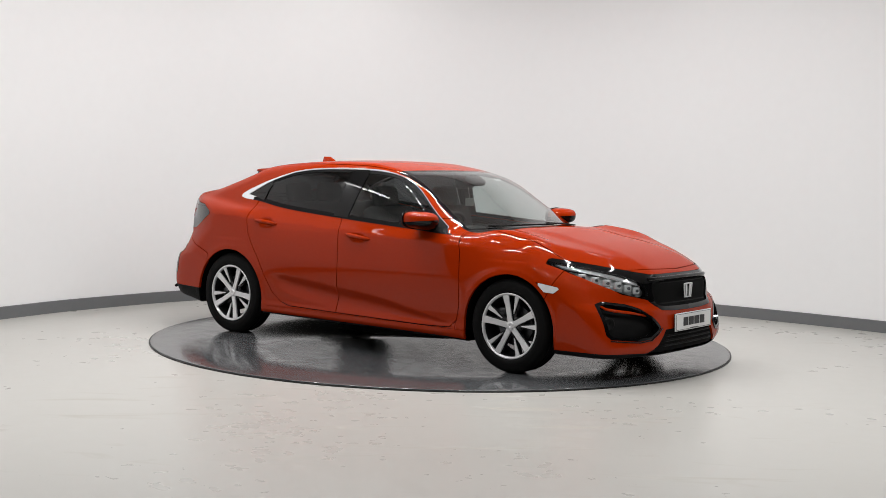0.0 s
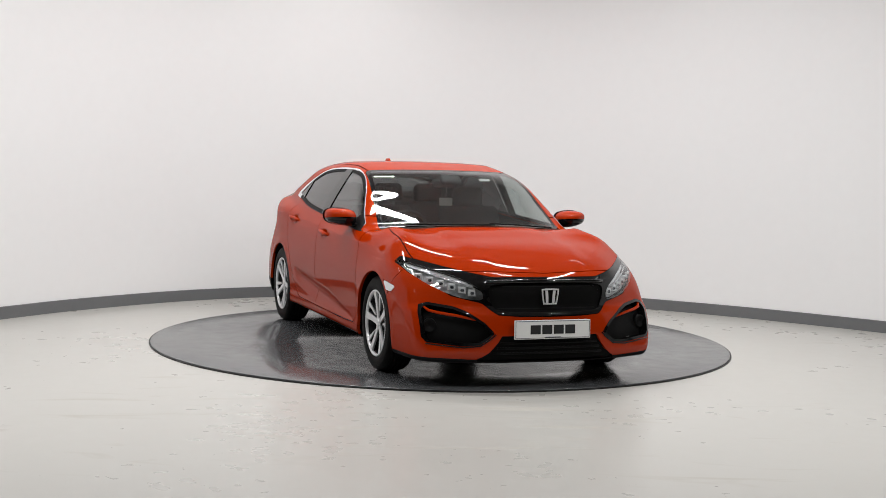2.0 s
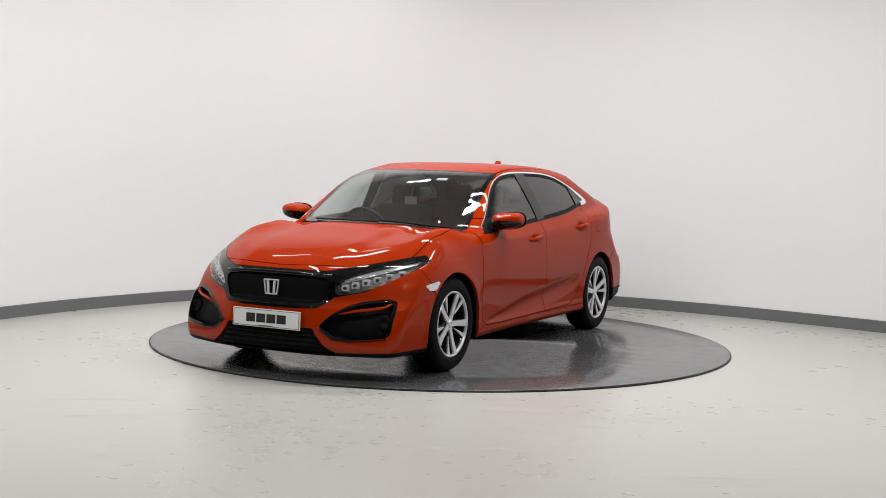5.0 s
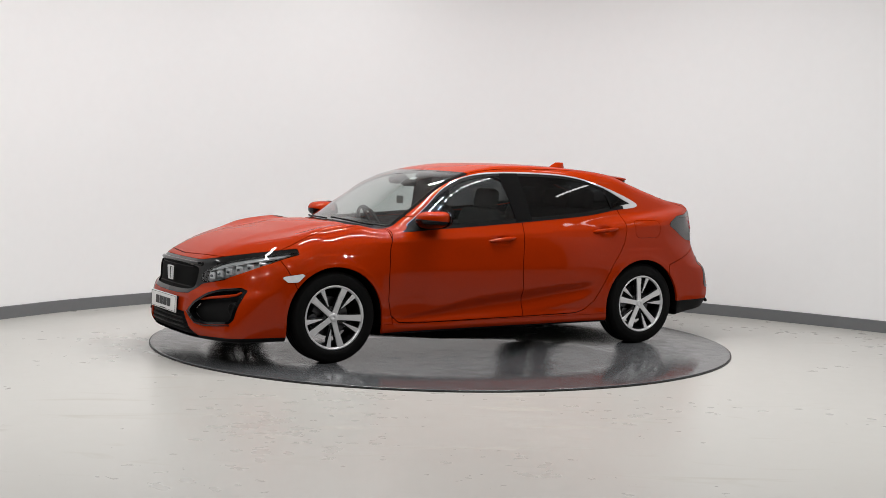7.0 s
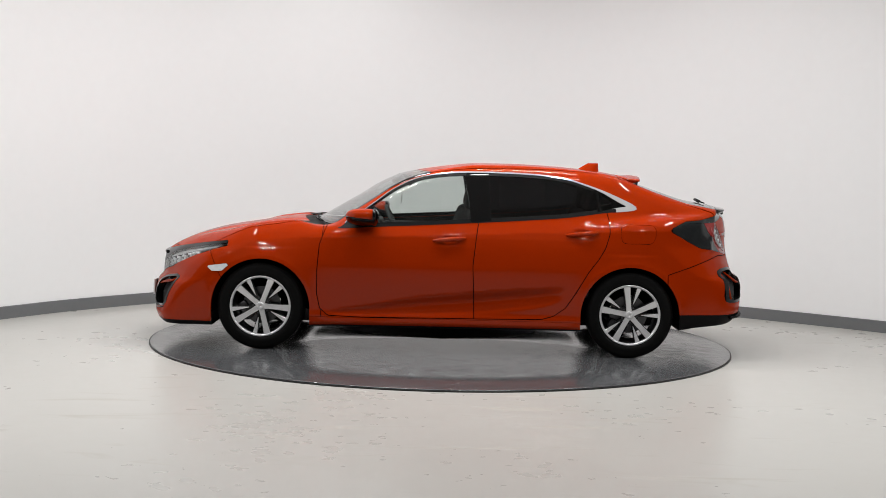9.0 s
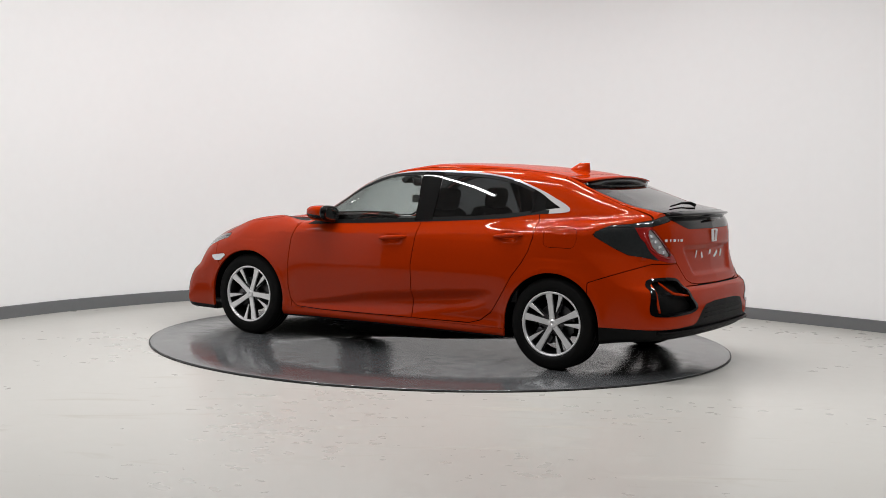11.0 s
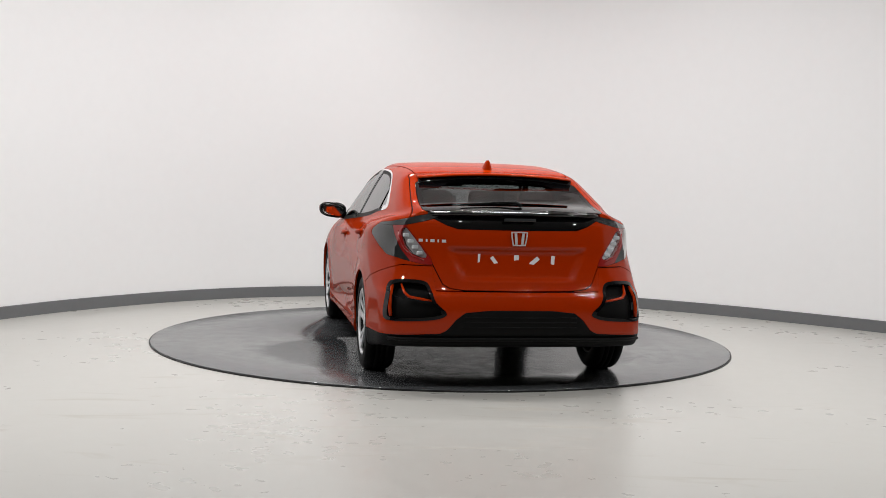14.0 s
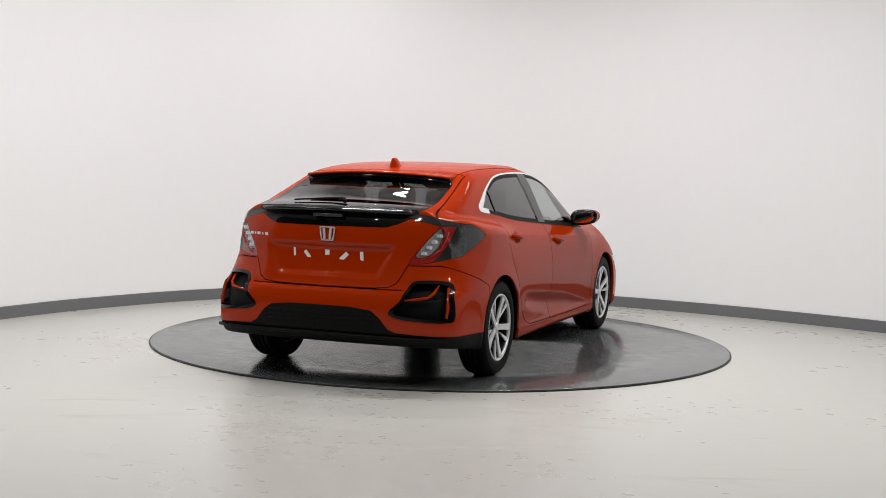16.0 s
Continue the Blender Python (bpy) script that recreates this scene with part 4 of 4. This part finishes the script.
# headlights: clear lens over dark bowl with bright cells
DRL = [(0.475, 0.662), (0.56, 0.697), (0.66, 0.731), (0.74, 0.753), (0.795, 0.762), (0.785, 0.742), (0.72, 0.722), (0.62, 0.690), (0.54, 0.655), (0.478, 0.628)]
for s, m in zip((1, -1), sides(lamp_front)):
    head = surface("headlight", m, LENS, car, "clear headlight with rows of bright cells", 0.003)
    surface("bowl", m, LAMP_SILVER, head, "dark lamp bowl", 0, -0.062)
    drl, _ = carve(m, in_front(DRL, 1.5), 0.0)
    surface("day_lamp_strip", drl, REFLECTOR, head, "bright strip lamp", 0.012, -0.020)
    for k in range(6):
        y = 0.475 + k * 0.054
        z = 0.588 + k * 0.0165
        for nm, dz, hh, mat, back in (("lamp_cell", 0.0, 0.046, REFLECTOR, 0.036), ("cell_lens", 0.0, 0.018, LENS_SMOKE, 0.028)):
            bm = bmesh.new()
            ang = math.atan2(skin_x(y + 0.02, z) - skin_x(y - 0.02, z), 0.04)
            box(bm, skin_x(y, z) - back, s * y, z + dz, 0.018, 0.051 if nm == "lamp_cell" else 0.024, hh, 0.005, Matrix.Rotation(-s * ang, 4, "Z"), 1)
            part(nm, bm, mat, head, smooth=False)
    bm = bmesh.new()
    tube(bm, [(skin_x(y, z) - 0.022, s * y, z) for y, z in ((0.46, 0.618), (0.55, 0.645), (0.66, 0.683), (0.77, 0.722))], 0.006, 6, 0.6)
    part("chrome_divider", bm, CHROME, head)

# tail lights
WHITE_R = [(0.712, 0.945), (0.706, 0.982), (0.684, 0.985), (0.660, 0.955), (0.600, 0.873), (0.556, 0.808), (0.60, 0.806), (0.652, 0.828), (0.690, 0.875)]
for s, m in zip((1, -1), sides(lamp_rear)):
    tail = new("tail_light")
    tail.parent = car
    tail["label"] = "wedge-shaped red and clear tail light with smoked corner"
    strip, rest_lamp = carve(m, lambda x, y, z: pchip(np.abs(y), [(0.45, 1.06), (0.55, 1.038), (0.69, 1.003), (0.74, 0.998), (0.90, 0.990)]) - z, 0.0008)
    side, rear = carve(rest_lamp, lambda x, y, z: pchip(z, [(0.75, 0.635), (0.80, 0.675), (0.866, 0.720), (0.93, 0.744), (1.02, 0.760)]) - np.abs(y), 0.0008)
    surface("smoked_corner", side, SMOKE, tail, "smoked grey lens", 0.02)
    surface("upper_strip", strip, SMOKE, tail, "smoked grey lens strip", 0.02)
    white, red = carve(rear, in_rear(WHITE_R), 0.0015)
    surface("red_lens", red, RED_PLASTIC, tail, "glossy red lens", 0.02)
    surface("clear_lens", white, LENS, tail, "clear lens over bright cells", 0.01)
    surface("reflector", white, REFLECTOR, tail, "bright reflector", 0, -0.022)
    for k in range(4):
        bm = bmesh.new()
        y, z = 0.605 + k * 0.026, 0.832 + k * 0.036
        box(bm, skin_x(y, z, False) + 0.012, s * y, z, 0.016, 0.040, 0.022, 0.004, None, 1)
        part("lamp_cell", bm, WHITE_LENS, tail, smooth=False)
    bm = bmesh.new()
    tube(bm, [(skin_x(y, z, False) - 0.001, s * y, z) for y, z in ((0.728, 0.965), (0.720, 0.905), (0.695, 0.855), (0.648, 0.815), (0.58, 0.790))], 0.005, 6)
    part("light_guide", bm, RED_PLASTIC, tail)

# black bar with the upper lip between the tail lights
bar_skin = surface("tail_bar", tail_bar, BLACK_GLOSS, car, "gloss black bar under the rear screen", 0.01, 0.001)
bm = bmesh.new()
rows_ = []
for i in range(25):
    y = -0.555 + 1.11 * i / 24
    k = 1 - abs(y) / 0.555
    e = 0.30 * y * y
    d = min(1.0, k * 5 + 0.15)
    zt = skin_z(-1.97 + 0.1 * y * y, y)
    rows_.append([bm.verts.new(p) for p in ((-1.955 + 0.1 * y * y, y, zt - 0.006), (-2.03 + e, y, 1.112 - 0.03 * y * y), (-2.10 - 0.05 * d + e, y, 1.096 - 0.03 * y * y), (-2.108 - 0.05 * d + e, y, 1.088 - 0.03 * y * y), (-2.10 - 0.04 * d + e, y, 1.074 - 0.03 * y * y), (-2.09 + e, y, 1.045), (-2.02 + e, y, 1.02))])
for p, q in zip(rows_, rows_[1:]):
    for k in range(7):
        bm.faces.new((p[k], p[(k + 1) % 7], q[(k + 1) % 7], q[k]))
bm.faces.new(rows_[0])
bm.faces.new(rows_[-1][::-1])
bmesh.ops.recalc_face_normals(bm, faces=bm.faces[:])
part("bar_lip", bm, BLACK_GLOSS, bar_skin, "gloss black upper lip")
bm = bmesh.new()
box(bm, -2.151, 0, 1.050, 0.03, 0.20, 0.020, 0.005, Matrix.Rotation(radians(12), 4, "Y"))
part("brake_lamp", bm, SMOKE, bar_skin, "grey centre brake lamp")

# roof spoiler: red above, black below
bm, bk = bmesh.new(), bmesh.new()
top_rows, low_rows = [], []
for i in range(23):
    y = -0.525 + 1.05 * i / 22
    e = 0.16 * y * y
    z0, z1 = skin_z(-1.275, y), skin_z(-1.38, y)
    zt = 1.322 - 0.10 * y * y
    top_rows.append([bm.verts.new(p) for p in ((-1.272, y, z0 + 0.001), (-1.36, y, (z1 + z0) / 2 + 0.007), (-1.435 + e * 0.5, y, zt + 0.009), (-1.480 + e, y, zt + 0.003), (-1.483 + e, y, zt - 0.006), (-1.465 + e, y, zt - 0.008), (-1.39, y, z1 - 0.010))])
    fin = 0.05 * max(0.0, (abs(y) - 0.32) / 0.2) ** 0.6 if abs(y) > 0.32 else 0.0
    low_rows.append([bk.verts.new(p) for p in ((-1.470 + e, y, zt - 0.0085), (-1.455 + e, y, zt - 0.044 - fin * 0.7), (-1.40, y, zt - 0.056 - fin * 0.7), (-1.36, y, z1 - 0.05), (-1.36, y, z1 - 0.012))])
for b, rows_, n in ((bm, top_rows, 7), (bk, low_rows, 5)):
    for p, q in zip(rows_, rows_[1:]):
        for k in range(n):
            b.faces.new((p[k], p[(k + 1) % n], q[(k + 1) % n], q[k]))
    b.faces.new(rows_[0])
    b.faces.new(rows_[-1][::-1])
    bmesh.ops.recalc_face_normals(b, faces=b.faces[:])
spoiler = part("roof_spoiler", bm, PAINT, car, "orange-red roof spoiler")
part("spoiler_underside", bk, BLACK_GLOSS, spoiler, "gloss black underside")

# shark fin aerial
bm = bmesh.new()
rows_ = []
for i in range(9):
    t = i / 8
    x0, x1 = -1.000 - 0.105 * t ** 1.3, -1.188 + 0.006 * t
    w = 0.030 * (1 - t) ** 0.7 + 0.004
    z = skin_z(-1.12, 0) - 0.014 + 0.072 * t
    rows_.append([bm.verts.new((x0 + (x1 - x0) * u, v * w, z)) for u, v in ((0, 0), (0.25, 0.6), (0.6, 1), (0.95, 0.8), (1, 0), (0.95, -0.8), (0.6, -1), (0.25, -0.6))])
for p, q in zip(rows_, rows_[1:]):
    for k in range(8):
        bm.faces.new((p[k], p[(k + 1) % 8], q[(k + 1) % 8], q[k]))
bm.faces.new(rows_[-1])
bmesh.ops.recalc_face_normals(bm, faces=bm.faces[:])
part("aerial_fin", bm, PAINT, car, "orange-red shark fin aerial")

# rear vents
for s, m in zip((1, -1), sides(fog_rear)):
    band, inner = carve(m, lambda x, y, z: -outline(np.abs(y), z, FOG_R) - 0.020, 0.0)
    vent = surface("rear_vent", band, BLACK_GLOSS, car, "gloss black corner vent with red blades", 0.05, 0.003)
    surface("vent_back", inner, BLACK_MATT, vent, "", 0, -0.045)
    bm = bmesh.new()
    tube(bm, [(skin_x(y, z, False) + 0.014, s * y, z) for y, z in ((0.785, 0.445), (0.790, 0.50), (0.785, 0.57), (0.765, 0.635))], 0.011, 8, 0.8)
    part("red_strip", bm, PAINT, vent, "orange-red strip")
    bm = bmesh.new()
    tube(bm, [(skin_x(y, z, False) + 0.012, s * y, z) for y, z in ((0.715, 0.640), (0.705, 0.595), (0.68, 0.570), (0.60, 0.558), (0.545, 0.552))], [0.006, 0.010, 0.011, 0.010, 0.006], 8, 0.8)
    part("red_blade", bm, PAINT, vent, "orange-red blade")

# lower rear: ribs of the black insert
for k in range(3):
    bm = bmesh.new()
    z = 0.395 + k * 0.03
    tube(bm, [(skin_x(0.36 * u / 6, z, False) - 0.001, 0.36 * u / 6, z) for u in range(-6, 7)], 0.004, 6)
    part("diffuser_rib", bm, BLACK_MATT, car)
bm = bmesh.new()
tube(bm, [(skin_x(0.80 * u / 10, 0.325, False) - 0.012, 0.80 * u / 10, 0.322 - 0.012 * (u / 10) ** 2) for u in range(-10, 11)], 0.016, 8, 0.7)
part("diffuser_lip", bm, BLACK_MATT, car, "matt black lower lip")

# badge bars on the tailgate and bits of tape where a rear plate was
for k in range(5):
    bm = bmesh.new()
    y = 0.635 - 0.035 - k * 0.034
    w = 0.010 if k in (1, 3) else 0.026
    box(bm, skin_x(y, 0.912, False) - 0.002, y, 0.912, 0.004, w, 0.018, 0.001, Matrix.Rotation(radians(-14), 4, "Z"), 1)
    part("badge_bar", bm, ALLOY, car, "small chrome badge bar", smooth=False)
for y, z, w, h, rot in ((0.245, 0.795, 0.014, 0.085, 0), (0.145, 0.790, 0.022, 0.075, -38), (0.01, 0.815, 0.030, 0.035, 0), (-0.095, 0.785, 0.026, 0.095, 48), (-0.225, 0.785, 0.022, 0.090, 0)):
    bm = bmesh.new()
    box(bm, skin_x(y, z, False) - 0.001, y, z, 0.003, w, h, 0.0, Matrix.Rotation(radians(-7), 4, "Y") @ Matrix.Rotation(radians(rot), 4, "X"))
    part("tape_strip", bm, PLATE_WHITE, car, "torn strip of pale tape", smooth=False)

# door mirrors
for s in (1, -1):
    mirror = new("door_mirror")
    mirror.parent = car
    mirror["label"] = "orange-red door mirror with black lower half"
    cx, cy, cz = 0.590, s * 0.915, 0.988
    for nm, mat, up in (("mirror_cap", PAINT, True), ("mirror_base", BLACK_GLOSS, False)):
        bm = bmesh.new()
        bmesh.ops.create_uvsphere(bm, u_segments=28, v_segments=18, radius=1)
        for v in bm.verts:
            q = [math.copysign(abs(c) ** 0.72, c) for c in v.co]
            back = 1.25 if q[0] > 0 else 0.8
            taper = 1 - 0.18 * s * q[1] * (1 if q[0] > 0 else 0.4)
            v.co = Vector((cx + 0.115 * q[0] * back - 0.05 * (abs(q[1]) if q[1] * s > 0 else 0) * max(q[0], 0), cy + 0.108 * q[1], cz + 0.060 * q[2] * taper + 0.010 * q[1] * s))
        geom = bm.verts[:] + bm.edges[:] + bm.faces[:]
        bmesh.ops.bisect_plane(bm, geom=geom, plane_co=(cx, cy, cz - 0.008), plane_no=(-0.10, 0, 1), clear_inner=up, clear_outer=not up)
        if up:
            geom = bm.verts[:] + bm.edges[:] + bm.faces[:]
            bmesh.ops.bisect_plane(bm, geom=geom, plane_co=(cx - 0.058, cy, cz), plane_no=(1, 0, 0), clear_inner=True)
        part(nm, bm, mat, mirror, "orange-red mirror cap" if up else "gloss black lower shell")
    bm = bmesh.new()
    bmesh.ops.create_uvsphere(bm, u_segments=24, v_segments=8, radius=1)
    for v in bm.verts:
        q = [math.copysign(abs(c) ** 0.7, c) for c in v.co]
        v.co = Vector((cx - 0.0905 - 0.002 * (q[0] < 0) * abs(q[0]), cy + 0.086 * q[1], cz - 0.002 + 0.043 * q[2] + 0.010 * q[1] * s))
    glass_bm = bm
    bm = bmesh.new()
    bmesh.ops.create_uvsphere(bm, u_segments=28, v_segments=18, radius=1)
    for v in bm.verts:
        q = [math.copysign(abs(c) ** 0.72, c) for c in v.co]
        taper = 1 - 0.18 * s * q[1] * 0.4
        v.co = Vector((cx - 0.056 + 0.036 * min(q[0], 0), cy + 0.1105 * q[1], cz + 0.0625 * q[2] * taper + 0.010 * q[1] * s))
    part("mirror_bezel", bm, BLACK_GLOSS, mirror, "black bezel round the mirror glass")
    bm = glass_bm
    part("mirror_glass", bm, MIRROR, mirror, "mirror glass", smooth=False)
    bm = bmesh.new()
    tube(bm, [(0.64, s * 0.78, 0.925), (0.61, s * 0.83, 0.935), (0.585, s * 0.875, 0.950)], [0.040, 0.034, 0.030], 12, 0.55)
    part("mirror_arm", bm, BLACK_GLOSS, mirror, "black mirror arm")

# door handles
for door, hx, hz in ((front_doors, -0.02, 0.838), (rear_doors, -0.985, 0.900)):
    for s, d in zip((1, -1), door):
        bm = bmesh.new()
        pts = []
        for u in range(-8, 9):
            x = hx + 0.118 * u / 8
            z = hz - 0.0015 * u
            pts.append((x, s * (skin_y(hx + 0.13 * (1 if u > 0 else -1), z) + 0.022 * (1 - (abs(u) / 8) ** 4) - 0.004), z))
        tube(bm, pts, [0.008 + 0.010 * (1 - (abs(u) / 8) ** 3) for u in range(-8, 9)], 10, 0.95)
        part("door_handle", bm, PAINT, d, "orange-red pull handle")

# wipers
for y0, y1, z0 in ((0.10, -0.52, 0.0), (0.60, 0.08, 0.0)):
    bm = bmesh.new()
    pts = []
    for u in range(9):
        y = y0 + (y1 - y0) * u / 8
        x = 1.055 - 0.36 * y * y - 0.05 * u / 8
        pts.append((x, y, skin_z(x, y) + 0.012))
    tube(bm, pts, 0.008, 6, 0.8)
    part("wiper", bm, BLACK_MATT, car, "black windscreen wiper")
bm = bmesh.new()
tube(bm, [(-2.0, -0.04, skin_z(-2.0, 0.04) + 0.012), (-1.965, -0.02, skin_z(-1.965, 0.02) + 0.022), (-1.94, 0.08, skin_z(-1.94, 0.08) + 0.018), (-1.965, 0.34, skin_z(-1.965, 0.34) + 0.012)], [0.016, 0.014, 0.009, 0.006], 8, 0.8)
part("rear_wiper", bm, BLACK_MATT, car, "black rear wiper")

# ---- cabin ----


def seat(name, x, y, w, label, head=True):
    ob = new(name)
    ob.parent = car
    ob["label"] = label
    bm = bmesh.new()
    box(bm, x + 0.22, y, 0.46, 0.52, w, 0.16, 0.05, Matrix.Rotation(radians(-6), 4, "Y"), 3)
    part("cushion", bm, FABRIC, ob)
    bm = bmesh.new()
    box(bm, x - 0.06, y, 0.76, 0.15, w, 0.60, 0.06, Matrix.Rotation(radians(-17), 4, "Y"), 3)
    part("backrest", bm, FABRIC, ob)
    for k in ((0,) if head else (-0.36, 0.0, 0.36)):
        bm = bmesh.new()
        box(bm, x - 0.165, y + k, 1.12, 0.10, 0.25, 0.17, 0.045, Matrix.Rotation(radians(-12), 4, "Y"), 3)
        part("headrest", bm, FABRIC, ob)
        for d in (-0.05, 0.05):
            bm = bmesh.new()
            tube(bm, [(x - 0.145, y + k + d, 1.0), (x - 0.155, y + k + d, 1.08)], 0.006, 6)
            part("headrest_post", bm, STEEL, ob)


seat("front_seat", -0.02, 0.37, 0.50, "dark cloth front seat")
seat("front_seat", -0.02, -0.37, 0.50, "dark cloth front seat")
seat("rear_seat", -0.95, 0.0, 1.22, "dark cloth rear bench", False)
bm = bmesh.new()
box(bm, 0.74, 0, 0.80, 0.46, 1.36, 0.20, 0.07, Matrix.Rotation(radians(5), 4, "Y"), 3)
dash = part("dashboard", bm, TRIM, car, "dark plastic dashboard")
bm = bmesh.new()
box(bm, 0.60, -0.37, 0.905, 0.14, 0.34, 0.06, 0.025, None, 3)
part("instrument_hood", bm, TRIM, dash)
bm = bmesh.new()
box(bm, 0.20, 0, 0.50, 0.9, 0.22, 0.26, 0.05, None, 2)
part("centre_console", bm, TRIM, car, "dark centre console")
wheel_m = Matrix.Translation((0.43, -0.37, 0.86)) @ Matrix.Rotation(radians(-66), 4, "Y")
bm = bmesh.new()
bmesh_ring = [(0.182 + 0.014 * math.cos(2 * math.pi * k / 8), 0.014 * math.sin(2 * math.pi * k / 8)) for k in range(8)]
spin_profile(bm, bmesh_ring, 40, "z")
bmesh.ops.transform(bm, matrix=wheel_m, verts=bm.verts[:])
steer = part("steering_wheel", bm, TRIM, car, "dark leather steering wheel")
bm = bmesh.new()
box(bm, 0, 0, 0, 0.12, 0.14, 0.04, 0.015)
box(bm, 0, 0, 0, 0.05, 0.35, 0.018, 0.004)
box(bm, 0.09, 0, 0, 0.17, 0.04, 0.018, 0.004)
bmesh.ops.transform(bm, matrix=wheel_m, verts=bm.verts[:])
part("wheel_spokes", bm, TRIM, steer)
bm = bmesh.new()
box(bm, 0.30, 0.0, 1.235, 0.035, 0.23, 0.065, 0.02, Matrix.Rotation(radians(12), 4, "Y"), 2)
part("rear_view_mirror", bm, TRIM, car, "dark rear-view mirror")
bm = bmesh.new()
tube(bm, [(0.31, 0.0, 1.26), (0.36, 0.0, 1.30)], 0.012, 8)
box(bm, 0.40, 0.0, 1.262, 0.10, 0.16, 0.05, 0.02, Matrix.Rotation(radians(33), 4, "Y"))
part("camera_housing", bm, TRIM, car, "dark sensor housing behind the windscreen")
bm = bmesh.new()
box(bm, 0.365, -0.02, 1.098, 0.004, 0.105, 0.060, 0.004, None, 1)
tube(bm, [(0.365, -0.02, 1.12), (0.34, -0.01, 1.21)], 0.002, 5)
part("hanging_tag", bm, LINING, car, "pale tag hung from the mirror", smooth=False)
bm = bmesh.new()
sx_ = skin(lambda t: (t, t * 0 + 0.27, t * 0 + 1.268), 0.0, 1.0)
box(bm, sx_ - 0.018, 0.27, 1.268, 0.003, 0.085, 0.034, 0.0, Matrix.Rotation(radians(-62), 4, "Y"))
part("windscreen_sticker", bm, PLATE_WHITE, car, "small white sticker inside the windscreen", smooth=False)
bm = bmesh.new()
box(bm, -1.45, 0, 0.93, 0.5, 1.1, 0.03, 0.01)
part("parcel_shelf", bm, TRIM, car, "dark parcel shelf")
for s in (1, -1):
    bm = bmesh.new()
    box(bm, -0.1, s * 0.80, 0.66, 1.9, 0.03, 0.46, 0.012)
    part("door_lining", bm, TRIM, car, "dark door lining")
bm = bmesh.new()
box(bm, -0.1, 0, 0.24, 2.2, 1.5, 0.04, 0.01)
part("cabin_floor", bm, VOID, car, "dark cabin floor")


def motions():
    rows_car, rows_table = [], []
    for t, a in TURN:
        m = Matrix.Rotation(radians(a), 4, "Z")
        rows_car.append((t, m @ Matrix.Translation((OFF_X, OFF_Y, 0))))
        rows_table.append((t, m))
    walk(car, rows_car)
    walk(turntable, rows_table)


motions()
